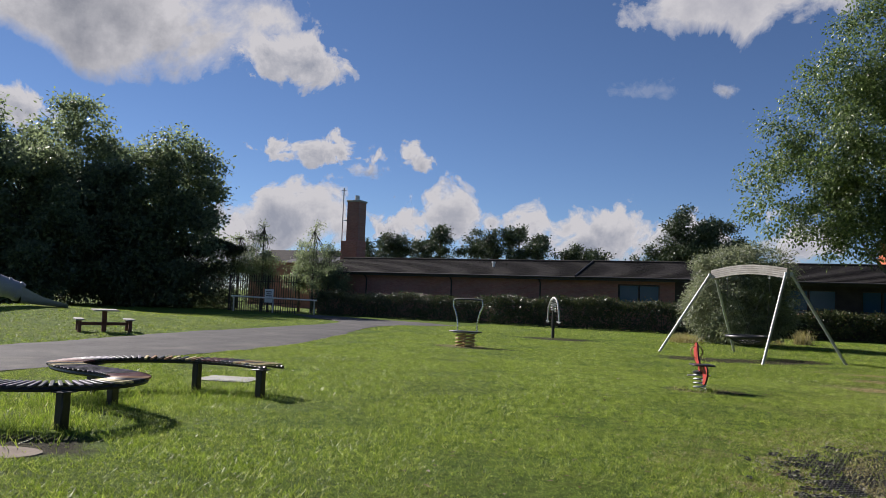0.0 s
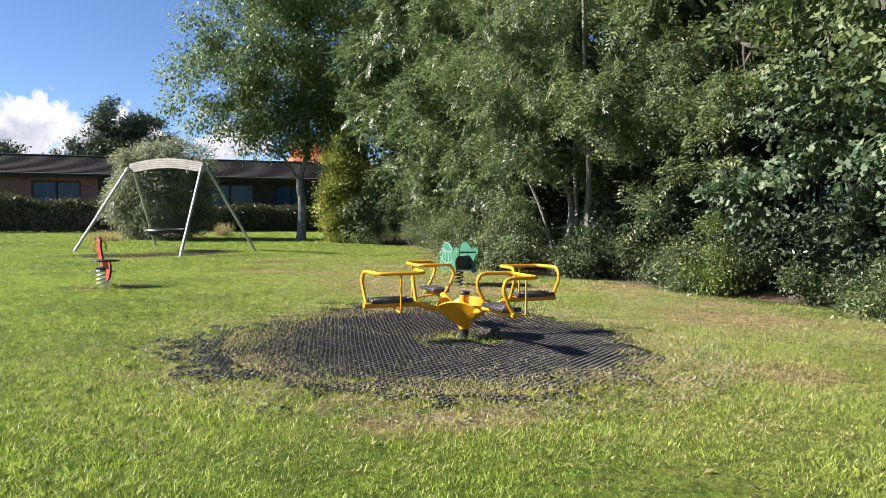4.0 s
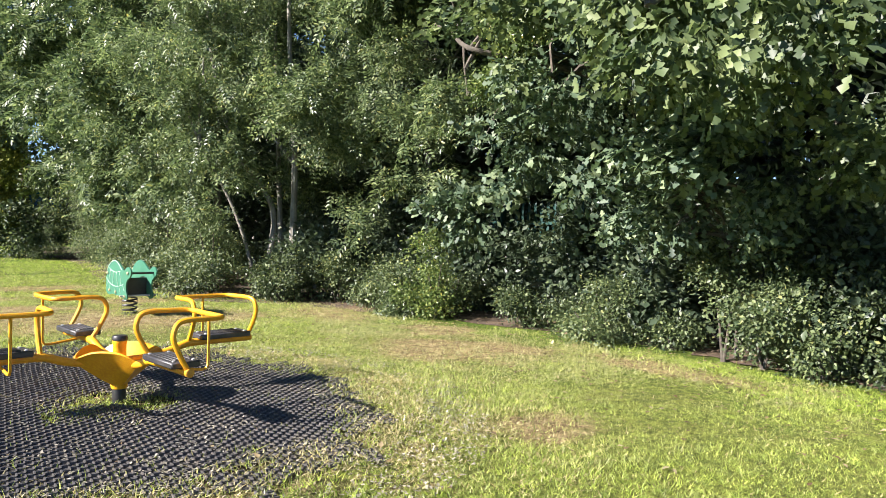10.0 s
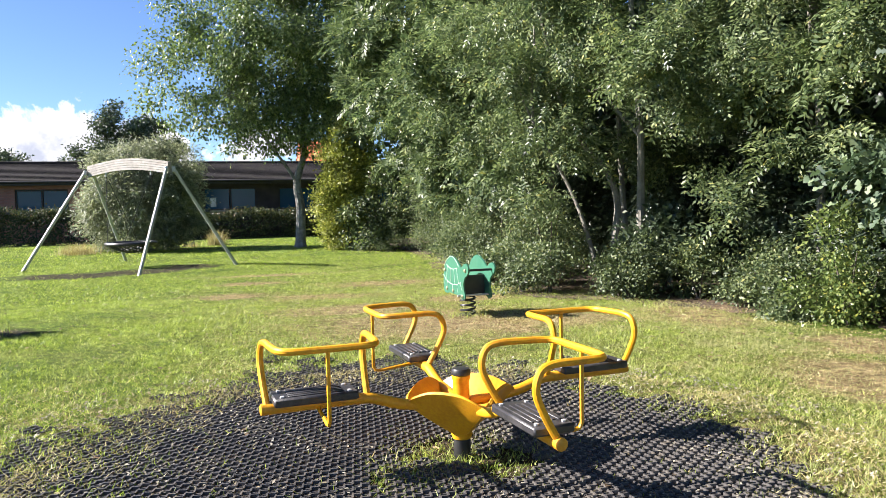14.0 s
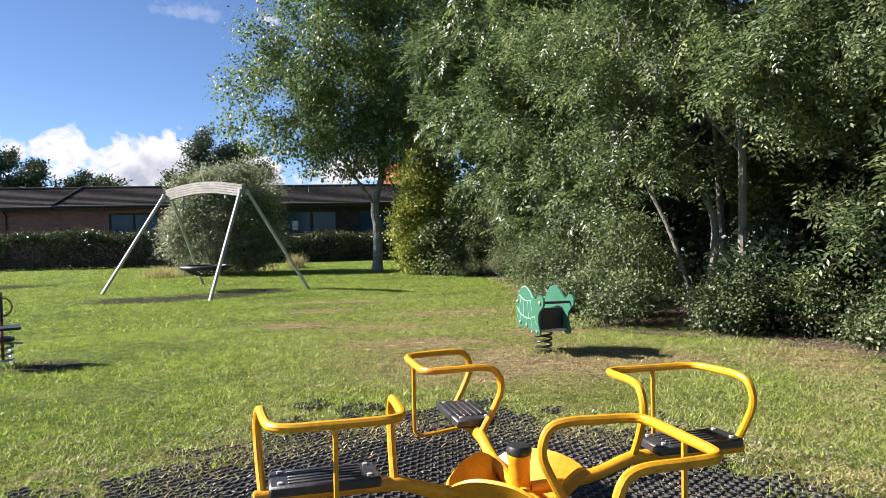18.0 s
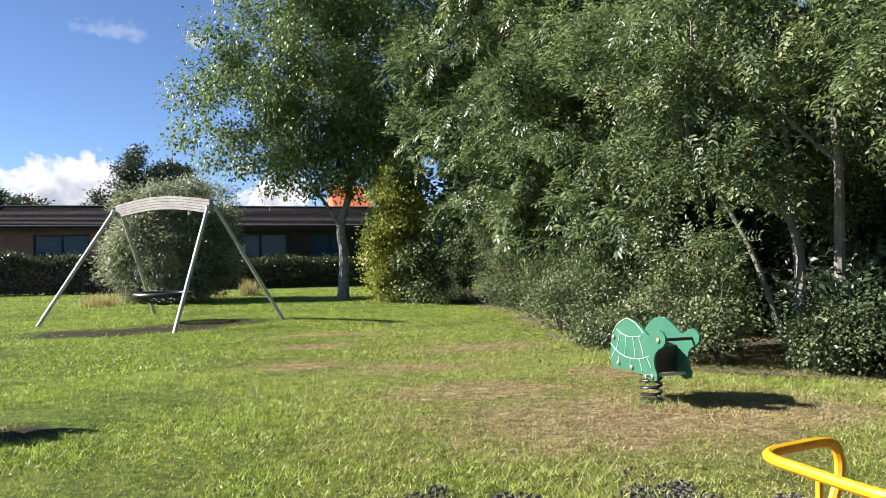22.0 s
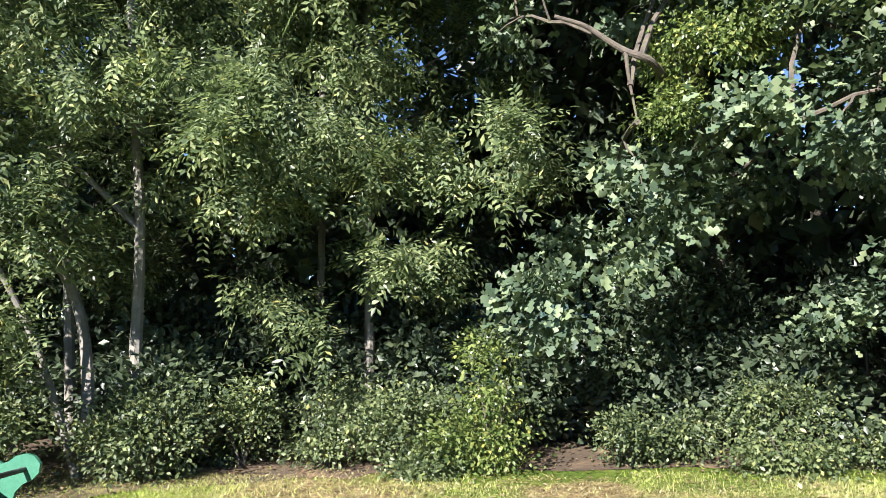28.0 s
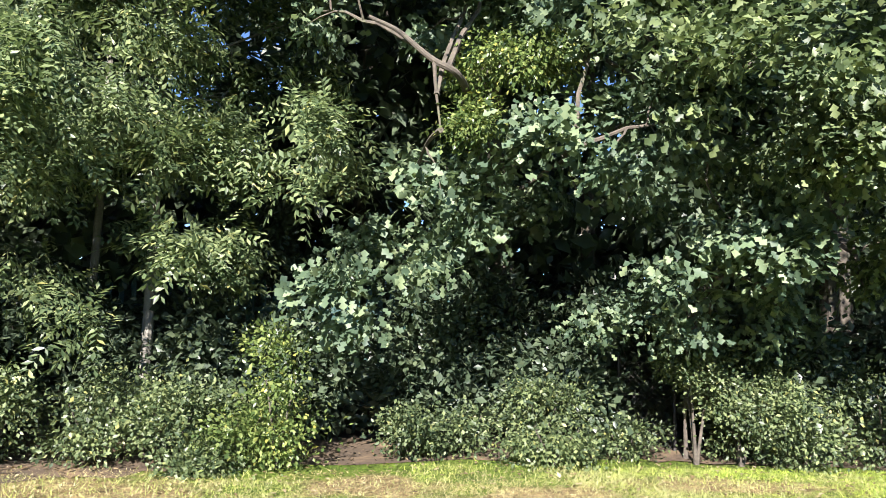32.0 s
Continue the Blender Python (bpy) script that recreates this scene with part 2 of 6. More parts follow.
M_TIMBER = worn("weathered_timber", (0.25, 0.235, 0.21), (0.39, 0.37, 0.34), 4.0, 0.8, bump=0.4, fine=35, dirt=(0.24, 0.21, 0.18))
M_ROOF = worn("roof_tile", (0.018, 0.016, 0.016), (0.040, 0.034, 0.031), 2.0, 0.9, bump=0.8, fine=9, dirt=(0.05, 0.048, 0.032), spec=0.2)
M_DARKWALL = worn("dark_brown_wall", (0.030, 0.022, 0.019), (0.062, 0.046, 0.038), 2.0, 0.8, bump=0.4, fine=18)
M_REDWOOD = worn("red_stained_wood", (0.10, 0.035, 0.025), (0.17, 0.07, 0.05), 5.0, 0.7, bump=0.3)
M_FASCIA = worn("dark_fascia", (0.02, 0.018, 0.017), (0.04, 0.035, 0.032), 3.0, 0.6)
M_WHITE = worn("white_paint", (0.70, 0.70, 0.68), (0.82, 0.82, 0.80), 3.0, 0.5, bump=0.05, dirt=(0.5, 0.5, 0.47))
M_BARK = worn("bark", (0.040, 0.034, 0.027), (0.115, 0.097, 0.075), 7.0, 0.95, bump=1.0, fine=30, dirt=(0.10, 0.11, 0.06))
M_PALEBARK = worn("pale_bark", (0.12, 0.112, 0.094), (0.21, 0.198, 0.168), 3.0, 0.85, bump=0.5, fine=24, dirt=(0.12, 0.115, 0.085))
M_BIRCHBARK = worn("birch_bark", (0.13, 0.125, 0.11), (0.32, 0.31, 0.29), 5.0, 0.85, bump=0.6, fine=22, dirt=(0.09, 0.085, 0.07))
M_EARTH = worn("trodden_earth", (0.13, 0.10, 0.075), (0.23, 0.185, 0.14), 3.0, 0.95, bump=0.5, fine=40, dirt=(0.09, 0.08, 0.05))
M_LINE = worn("pale_groove", (0.32, 0.48, 0.36), (0.46, 0.58, 0.46), 9.0, 0.8)
M_BRASS = worn("bolt_cap_plastic", (0.20, 0.21, 0.11), (0.30, 0.31, 0.18), 9.0, 0.5, 0.3)
# Green darkened further to stand for shade inside the wood.
M_PALISADE = worn("green_palisade_shaded", (0.004, 0.032, 0.026), (0.007, 0.048, 0.038), 4.0, 0.5)
M_TERRACOTTA = worn("orange_tile", (0.42, 0.10, 0.035), (0.55, 0.16, 0.06), 2.0, 0.8, bump=0.4, fine=20)
M_SLIDE = worn("grey_plastic_slide", (0.25, 0.255, 0.27), (0.33, 0.335, 0.35), 1.5, 0.4, bump=0.05)
M_SPRING = worn("spring_paint", (0.35, 0.37, 0.37), (0.48, 0.49, 0.48), 14.0, 0.4, 0.3, 0.05)
M_RUSTY = worn("sandy_spring_paint", (0.40, 0.24, 0.09), (0.52, 0.36, 0.17), 14.0, 0.6, 0.2, 0.1)


def brick_material():
    m, t, b = blank("brown_brick")
    n = t.nodes.new("ShaderNodeTexBrick")
    mp = t.nodes.new("ShaderNodeMapping")
    mp.inputs["Rotation"].default_value = (radians(90), 0, 0)
    t.links.new(object_node(t), mp.inputs[0])
    t.links.new(mp.outputs[0], n.inputs["Vector"])
    n.inputs["Color1"].default_value, n.inputs["Color2"].default_value = (0.32, 0.135, 0.108, 1), (0.39, 0.185, 0.150, 1)
    n.inputs["Mortar"].default_value, n.inputs["Scale"].default_value = (0.28, 0.18, 0.15, 1), 1.0
    n.inputs["Brick Width"].default_value, n.inputs["Row Height"].default_value, n.inputs["Mortar Size"].default_value = 0.225, 0.075, 0.01
    stain = noise_node(t, 0.6, 5, 0.7, object_node(t))
    col = mix_node(t, 0.6, n.outputs["Color"], ramp_node(t, stain, [(0.3, (0.33, 0.3, 0.3)), (0.7, (0.62, 0.6, 0.6))]), "OVERLAY")
    t.links.new(col, b.inputs["Base Color"])
    b.inputs["Roughness"].default_value = 0.9
    bump_to(t, b, n.outputs["Fac"], 0.4)
    return m


def glass_material():
    m, t, b = blank("window_glass")
    b.inputs["Base Color"].default_value = (0.024, 0.080, 0.145, 1)
    b.inputs["Roughness"].default_value = 0.12
    b.inputs["Specular IOR Level"].default_value = 0.3
    bump_to(t, b, noise_node(t, 1.5, 2, 0.5, object_node(t)), 0.03)
    return m


M_BRICK = brick_material()
M_GLASS = glass_material()
M_OAK = leafy("oak_leaf", (0.042, 0.074, 0.046), (0.104, 0.154, 0.090), (0.205, 0.26, 0.145), 0.72, 0.36)
# Oak leaf again in yellower tones, with the sunlight put into its colour.
M_SUNOAK = leafy("sunlit_oak_leaf", (0.040, 0.066, 0.030), (0.104, 0.144, 0.064), (0.205, 0.25, 0.11), 0.62, 0.38)
M_ASH = leafy("ash_leaf", (0.056, 0.088, 0.042), (0.136, 0.182, 0.086), (0.265, 0.315, 0.155), 0.48, 0.42, (0.33, 0.31, 0.11))
M_UNDER = leafy("undergrowth_leaf", (0.044, 0.073, 0.034), (0.110, 0.146, 0.064), (0.205, 0.245, 0.112), 0.58, 0.40, (0.28, 0.28, 0.10))
# Ash leaf again in darker tones; shade on the far ashes put into colour.
M_ASHSHADE = leafy("ash_leaf_shaded", (0.046, 0.076, 0.036), (0.116, 0.160, 0.074), (0.235, 0.285, 0.135), 0.46, 0.38, (0.30, 0.29, 0.09))
M_BIRCHLEAF = leafy("birch_leaf", (0.056, 0.092, 0.032), (0.132, 0.184, 0.064), (0.25, 0.31, 0.12), 0.48, 0.44)
M_HOLLY = leafy("shrub_leaf", (0.033, 0.054, 0.025), (0.086, 0.119, 0.050), (0.178, 0.218, 0.096), 0.62, 0.34, (0.28, 0.27, 0.09))
M_LIME = leafy("young_shrub_leaf", (0.056, 0.096, 0.030), (0.13, 0.18, 0.054), (0.235, 0.28, 0.092), 0.42, 0.45, (0.36, 0.33, 0.08))
M_CONIFER = leafy("golden_conifer", (0.14, 0.165, 0.035), (0.27, 0.29, 0.06), (0.40, 0.40, 0.09), 0.6, 0.4)
M_WILLOW = leafy("silver_shrub_leaf", (0.15, 0.17, 0.11), (0.25, 0.27, 0.185), (0.37, 0.39, 0.28), 0.55, 0.4)
# Darker leaves for the inner wood: its shade is put into the colour.
M_SHADELEAF = leafy("shaded_wood_leaf", (0.036, 0.056, 0.035), (0.066, 0.095, 0.057), (0.105, 0.135, 0.08), 0.5, 0.36)
# Leaf colour and translucency lifted to stand in for hazy glare on far trees.
M_HAZELEAF = leafy("hazed_tree_leaf", (0.125, 0.155, 0.105), (0.20, 0.24, 0.155), (0.29, 0.33, 0.21), 0.5, 0.72)
M_PINE = leafy("pine_needle", (0.035, 0.055, 0.028), (0.06, 0.085, 0.042), (0.09, 0.115, 0.06), 0.5, 0.2)
M_HEDGE = leafy("hedge_leaf", (0.026, 0.038, 0.016), (0.052, 0.068, 0.027), (0.11, 0.115, 0.05), 0.4, 0.3, (0.26, 0.14, 0.09))


# ---- mesh helpers ----
class Shape:
    """Collects vertices and faces of one part."""

    def __init__(self):
        self.v, self.f = [], []

    def add(self, verts, faces, m=None):
        n = len(self.v)
        self.v += [tuple(m @ Vector(p)) for p in verts] if m is not None else [tuple(p) for p in verts]
        self.f += [tuple(i + n for i in q) for q in faces]
        return self

    def box(self, c, s, m=None, b=0.0):
        """A box; b chamfers its upright and lying edges alike."""
        x, y, z = (k / 2 for k in s)
        b = min(b, x * 0.9, y * 0.9, z * 0.9)
        bm = bmesh.new()
        bmesh.ops.create_cube(bm, size=1)
        for vert in bm.verts:
            vert.co = Vector((vert.co.x * 2 * x, vert.co.y * 2 * y, vert.co.z * 2 * z))
        if b > 0:
            bmesh.ops.bevel(bm, geom=bm.edges[:], offset=b, segments=1, affect="EDGES", profile=0.5)
        bm.verts.index_update()
        mm = (m or Matrix()) @ Matrix.Translation(c)
        self.add([q.co for q in bm.verts], [[q.index for q in fc.verts] for fc in bm.faces], mm)
        bm.free()
        return self

    def tube(self, pts, r, n=8, caps=True):
        """A tube along points; r is one radius or one for each point."""
        pts = [Vector(p) for p in pts]
        rs = [r] * len(pts) if isinstance(r, (int, float)) else list(r)
        ref, verts, faces = None, [], []
        for i, p in enumerate(pts):
            d = (pts[min(i + 1, len(pts) - 1)] - pts[max(i - 1, 0)]).normalized()
            if ref is None:
                ref = d.orthogonal().normalized()
            ref = (ref - d * ref.dot(d)).normalized()
            o = d.cross(ref)
            for k in range(n):
                a = 2 * math.pi * k / n
                verts.append(p + (ref * math.cos(a) + o * math.sin(a)) * rs[i])
        for i in range(len(pts) - 1):
            for k in range(n):
                k2 = (k + 1) % n
                faces.append((i * n + k, i * n + k2, (i + 1) * n + k2, (i + 1) * n + k))
        if caps:
            faces.append(tuple(range(n))[::-1])
            faces.append(tuple((len(pts) - 1) * n + k for k in range(n)))
        return self.add(verts, faces)

    def slab(self, outline, thick, m=None):
        """A plate from an outline in its x and z, thick along y."""
        n = len(outline)
        verts = [(x, -thick / 2, z) for x, z in outline] + [(x, thick / 2, z) for x, z in outline]
        faces = [tuple(range(n)), tuple(range(2 * n - 1, n - 1, -1))]
        faces += [(i, i + n, (i + 1) % n + n, (i + 1) % n) for i in range(n)]
        return self.add(verts, faces, m)

    def lathe(self, profile, n=16, m=None):
        verts, faces = [], []
        for r, z in profile:
            for k in range(n):
                a = 2 * math.pi * k / n
                verts.append((r * math.cos(a), r * math.sin(a), z))
        for i in range(len(profile) - 1):
            for k in range(n):
                k2 = (k + 1) % n
                faces.append((i * n + k, i * n + k2, (i + 1) * n + k2, (i + 1) * n + k))
        faces.append(tuple(range(n))[::-1])
        faces.append(tuple((len(profile) - 1) * n + k for k in range(n)))
        return self.add(verts, faces, m)

    def mesh(self, name, smooth=True):
        me = bpy.data.meshes.new(name)
        me.from_pydata(self.v, [], self.f)
        if smooth:
            me.shade_smooth()
            me.set_sharp_from_angle(angle=radians(38))
        return me


def part(name, shape, mat, parent=None, label="", smooth=True):
    me = shape if isinstance(shape, bpy.types.Mesh) else shape.mesh(name, smooth)
    me.materials.clear()
    me.materials.append(mat)
    ob = new(name, me)
    if parent is not None:
        ob.parent = parent
    if label:
        ob["label"] = label
    return ob


def thing(name, label, category, at=(0, 0, 0), turn=0.0, group="", kind=""):
    ob = new(name)
    ob.empty_display_size = 0.2
    ob.matrix_world = pose(*at, 0, 0, turn)
    return tagged(ob, label, category, group, kind)


def np_mesh(name, verts, tris, mat, smooth=False):
    me = bpy.data.meshes.new(name)
    me.vertices.add(len(verts))
    me.vertices.foreach_set("co", np.ascontiguousarray(verts, np.float32).ravel())
    me.loops.add(tris.size)
    me.loops.foreach_set("vertex_index", np.ascontiguousarray(tris, np.int32).ravel())
    me.polygons.add(len(tris))
    me.polygons.foreach_set("loop_start", np.arange(0, tris.size, 3, dtype=np.int32))
    me.update(calc_edges=True)
    me.materials.append(mat)
    return me


def smooth_path(pts, steps=6):
    """A soft curve through points."""
    p = [Vector(q) for q in pts]
    p = [p[0] * 2 - p[1]] + p + [p[-1] * 2 - p[-2]]
    out = []
    for i in range(1, len(p) - 2):
        for k in range(steps):
            u = k / steps
            a, b, c, d = p[i - 1], p[i], p[i + 1], p[i + 2]
            out.append(0.5 * ((2 * b) + (c - a) * u + (2 * a - 5 * b + 4 * c - d) * u * u + (3 * b - a - 3 * c + d) * u ** 3))
    out.append(p[-2])
    return out


def coil(r, z0, z1, turns, wire, n=6, per=14):
    k = int(turns * per)
    return Shape().tube([(r * math.cos(2 * math.pi * i / per), r * math.sin(2 * math.pi * i / per), z0 + (z1 - z0) * i / k) for i in range(k + 1)], wire, n)


def ground_z(x, y):
    """The lie of the land: a low swelling in the lawn and a mound under the slide."""
    return (0.11 * np.exp(-((x + 1.1) ** 2 + (y - 13.5) ** 2) / 9.0) + 0.55 * np.exp(-((x + 28.5) ** 2 + (y - 20.5) ** 2) / 45.0))


# ---- foliage ----
LEAF = np.array([(0, 0, 0), (-0.28, 0.42, 0.06), (0, 0.45, -0.03), (0.28, 0.42, 0.06), (0, 1, -0.08)], float)
LEAF_T = np.array([(0, 3, 2), (0, 2, 1), (2, 3, 4), (2, 4, 1)])
OAKLEAF = np.array([(0, 0, 0), (-0.30, 0.36, 0.06), (-0.12, 0.50, 0.02), (-0.33, 0.74, 0.06), (0, 1.0, -0.07), (0.33, 0.74, 0.06), (0.12, 0.50, 0.02), (0.30, 0.36, 0.06)], float)
OAKLEAF_T = np.array([(0, 2, 1), (0, 6, 2), (0, 7, 6), (2, 4, 3), (2, 6, 4), (6, 5, 4)])
SLIM = np.array([(0, 0, 0), (-0.13, 0.5, 0.02), (0, 1, -0.06), (0.13, 0.5, 0.02)], float)
SLIM_T = np.array([(0, 3, 2), (0, 2, 1)])
BROAD = np.array([(0, 0, 0), (-0.30, 0.48, 0.06), (0, 1, -0.06), (0.30, 0.48, 0.06)], float)


def axes_for(d, rng, up=0.5, lean=None):
    """For leaf directions d, axes whose faces look mostly up and outwards."""
    d = d / np.linalg.norm(d, axis=1, keepdims=True)
    nrm = rng.normal(size=d.shape) * (1 - up) * (1.0 if lean is None else 0.4) + np.array([0, 0, up * 1.6])
    if lean is not None:
        nrm = nrm + lean
    side = np.cross(d, nrm)
    side /= np.linalg.norm(side, axis=1, keepdims=True) + 1e-9
    return np.stack([side, d, np.cross(side, d)], axis=1)


def leaves(name, pos, direction, size, mat, rng, form=LEAF, tri=LEAF_T, up=0.5, lean=None):
    fr = axes_for(direction, rng, up, lean)
    v = np.einsum("kj,njc->nkc", form, fr) * np.broadcast_to(size, (len(pos),))[:, None, None] + pos[:, None, :]
    n = len(pos)
    t = (tri[None] + (np.arange(n) * len(form))[:, None, None]).reshape(-1, 3)
    return np_mesh(name, v.reshape(-1, 3), t, mat)


def unit(rng, n):
    d = rng.normal(size=(n, 3))
    return d / np.linalg.norm(d, axis=1, keepdims=True)


def clumps_in(blobs, n, rng, shell=0.5):
    """Places of leaf clumps, gathered into boughs that stand near the skins of a set of ellipsoids, with the ways outward."""
    vol = np.array([(b[3] * b[4] * b[5]) ** (2 / 3) for b in blobs])
    count = max(len(blobs) * 3, n // 13)
    pick = np.concatenate([np.arange(len(blobs)), rng.choice(len(blobs), count - len(blobs), p=vol / vol.sum())])
    b = np.array(blobs, float)[pick]
    d = unit(rng, count)
    r = (shell + (1 - shell) * rng.random(count) ** 0.6)[:, None]
    lump = 1 + 0.16 * np.sin(d[:, :1] * 9 + b[:, :1]) * np.cos(d[:, 1:2] * 8 + b[:, 1:2])
    heart = b[:, :3] + d * b[:, 3:] * r * lump
    reach = 0.14 + 0.17 * np.cbrt(b[:, 3] * b[:, 4] * b[:, 5])
    reach = reach * rng.uniform(0.6, 1.35, count)
    of = rng.choice(count, n, p=reach ** 1.6 / (reach ** 1.6).sum())
    off = unit(rng, n) * (rng.random(n) ** 0.45)[:, None] * np.array([1, 1, 0.62])
    off[:, 2] -= 0.35 * np.maximum((off[:, :2] * d[of][:, :2]).sum(1), 0)
    p = heart[of] + off * reach[of][:, None]
    way = d[of] * 0.55 + off * 0.75
    return p, way / (np.linalg.norm(way, axis=1, keepdims=True) + 1e-9)


def spray(places, out, k, radius, rng, droop=0.3):
    """k leaves round each clump: where they sit and how they point."""
    n = len(places)
    off = rng.normal(size=(n, k, 3)) * radius * np.array([1, 1, 0.7])
    pos = places[:, None, :] + off
    way = out[:, None, :] * 0.6 + rng.normal(size=(n, k, 3)) * 0.7 + off / (radius + 1e-9) * 0.25
    way[..., 2] -= droop
    return pos.reshape(-1, 3), way.reshape(-1, 3)


def pinnate(places, out, k, rng, length=0.28, pairs=5):
    """Feathered leaves: each clump carries k stalks with pairs of leaflets."""
    n = len(places) * k
    base = np.repeat(places, k, axis=0) + rng.normal(size=(n, 3)) * 0.12
    way = np.repeat(out, k, axis=0) * 0.5 + rng.normal(size=(n, 3)) * 0.6 + np.array([0, 0, -0.35])
    way /= np.linalg.norm(way, axis=1, keepdims=True)
    side = np.cross(way, rng.normal(size=(n, 3)) * 0.5 + np.array([0, 0, 1.0]))
    side /= np.linalg.norm(side, axis=1, keepdims=True)
    face = np.cross(side, way)
    face = np.where(face[:, 2:] < 0, -face, face) * 1.6
    pos, dirs = [], []
    for i in range(pairs):
        u = (i + 0.6) / pairs
        for s in (-1, 1):
            pos.append(base + way * length * u - np.array([0, 0, 0.05]) * u * u)
            dirs.append(way * 0.55 + side * s * 0.85 + np.array([0, 0, -0.15]))
    pos.append(base + way * length)
    dirs.append(way)
    return np.concatenate(pos), np.concatenate(dirs), np.tile(face, (2 * pairs + 1, 1))


def limb(shape, a, b, r0, r1, rng, wobble=0.12, n=6):
    """A crooked limb from a to b."""
    a, b = Vector(a), Vector(b)
    length = (b - a).length
    pts = []
    for i in range(n + 1):
        u = i / n
        w = wobble * length * 0.35 * math.sin(math.pi * u)
        pts.append(a.lerp(b, u) + Vector(rng.normal(size=3)) * w * 0.35 + Vector((0, 0, 0.12 * length * math.sin(math.pi * u) * 0.5)))
    shape.tube(pts, [r0 + (r1 - r0) * i / n for i in range(n + 1)], 6)
    return pts


def tree(name, label, base, trunks, blobs, n, k, size, leaf_mat, bark, seed, radius=0.28, droop=0.3, form="plain", shell=0.45, limbs=10, category="tree", up=0.45, group=""):
    """A tree or shrub: crooked trunks, limbs into the crown, and a crown of leaf clumps."""
    rng = np.random.default_rng(seed)
    top = thing(name, label, category, base, 0, group)
    inv = Vector(base)
    blobs = [(b[0] - inv.x, b[1] - inv.y, b[2] - inv.z, *b[3:]) for b in blobs]
    tips = []
    for pts, r0, r1 in trunks:
        local = [Vector(p) - inv for p in pts]
        path = smooth_path(local, 5) if len(local) > 2 else local
        m = len(path)
        s = Shape().tube(path, [r0 * (1.35 if i == 0 else 1) + (r1 - r0) * i / (m - 1) for i in range(m)], 9)
        part("trunk", s, bark, top)
        tips.append((path, r0, r1))
    centres = clumps_in(blobs, n, rng, shell)
    if tips and limbs:
        for i in range(limbs):
            s = Shape()
            path, r0, r1 = tips[i % len(tips)]
            j = int(len(path) * rng.uniform(0.45, 0.98))
            start = path[min(j, len(path) - 1)]
            goal = Vector(centres[0][rng.integers(n)])
            for _ in range(6):
                cand = Vector(centres[0][rng.integers(n)])
                if (cand - start).length < (goal - start).length and cand.z > start.z - 0.3:
                    goal = cand
            pts = limb(s, start, goal, max(r1, 0.02) * 0.9 + 0.012, 0.008, rng)
            for q in range(3):
                near = centres[0][np.argsort(np.linalg.norm(centres[0] - np.array(pts[3 + q]), axis=1))[rng.integers(1, 12)]]
                limb(s, pts[3 + q], near, 0.014, 0.004, rng, 0.25, 4)
            part("branch", s, bark, top)
    if form == "pinnate":
        pos, way, face = pinnate(centres[0], centres[1], k, rng, radius)
        me = leaves("crown", pos, way, size * rng.uniform(0.7, 1.2, len(pos)), leaf_mat, rng, SLIM * np.array([1.5, 1, 1]), SLIM_T, 0.25, face)
    else:
        pos, way = spray(*centres, k, radius, rng, droop)
        lean = np.repeat(centres[1] * 0.85 + rng.normal(size=centres[1].shape) * 0.38, k, axis=0)
        f, t = {"plain": (LEAF, LEAF_T), "oak": (OAKLEAF, OAKLEAF_T), "slim": (SLIM, SLIM_T), "broad": (BROAD, SLIM_T)}[form]
        me = leaves("crown", pos, way, size * rng.uniform(0.6, 1.25, len(pos)), leaf_mat, rng, f, t, up, lean)
    part("crown", me, leaf_mat, top)["kind"] = "stuff"
    return top

# ---- ground ----
def ground():
    xs = np.concatenate([[-1800, -700, -300, -150, -90], np.arange(-70, 26, 0.7), [30, 45, 80, 150, 300, 700, 1800]])
    ys = np.concatenate([[-1800, -700, -300, -120, -50, -25], np.arange(-12, 62, 0.7), [70, 90, 150, 300, 700, 1800]])
    gx, gy = np.meshgrid(xs, ys)
    rough = 0.012 * np.sin(gx * 1.3 + 2 * np.sin(gy * 0.7)) * np.cos(gy * 1.1)
    v = np.stack([gx, gy, ground_z(gx, gy) + rough], -1).reshape(-1, 3)
    i = (np.arange(len(ys) - 1)[:, None] * len(xs) + np.arange(len(xs) - 1)).ravel()
    w = len(xs)
    t = np.concatenate([np.stack([i, i + 1, i + w + 1], 1), np.stack([i, i + w + 1, i + w], 1)])
    ob = part("ground", np_mesh("ground", v, t, M_TURF), M_TURF)
    ob.data.shade_smooth()
    return tagged(ob, "mown green lawn with worn straw-coloured patches", "lawn", kind="structure")


ground()


def strip(name, left, right, z, mat, label, category):
    """A sheet between two edge lines, with a thin side."""
    a, b = smooth_path([(x, y, 0) for x, y in left], 8), smooth_path([(x, y, 0) for x, y in right], 8)
    rng = np.random.default_rng(len(a))
    s = Shape()
    n, m = len(a), 7
    verts = []
    for p, q in zip(a, b):
        for k in range(m):
            u = k / (m - 1)
            c = p.lerp(q, u)
            if k in (0, m - 1):
                c = c + Vector((rng.normal() * 0.06, rng.normal() * 0.06, 0))
            verts.append((c.x, c.y, float(ground_z(c.x, c.y)) + z * (0.2 if k in (0, m - 1) else 1.0)))
    s.add(verts, [(i * m + k, i * m + k + 1, (i + 1) * m + k + 1, (i + 1) * m + k) for i in range(n - 1) for k in range(m - 1)])
    ob = part(name, s, mat)
    return tagged(ob, label, category, kind="structure")


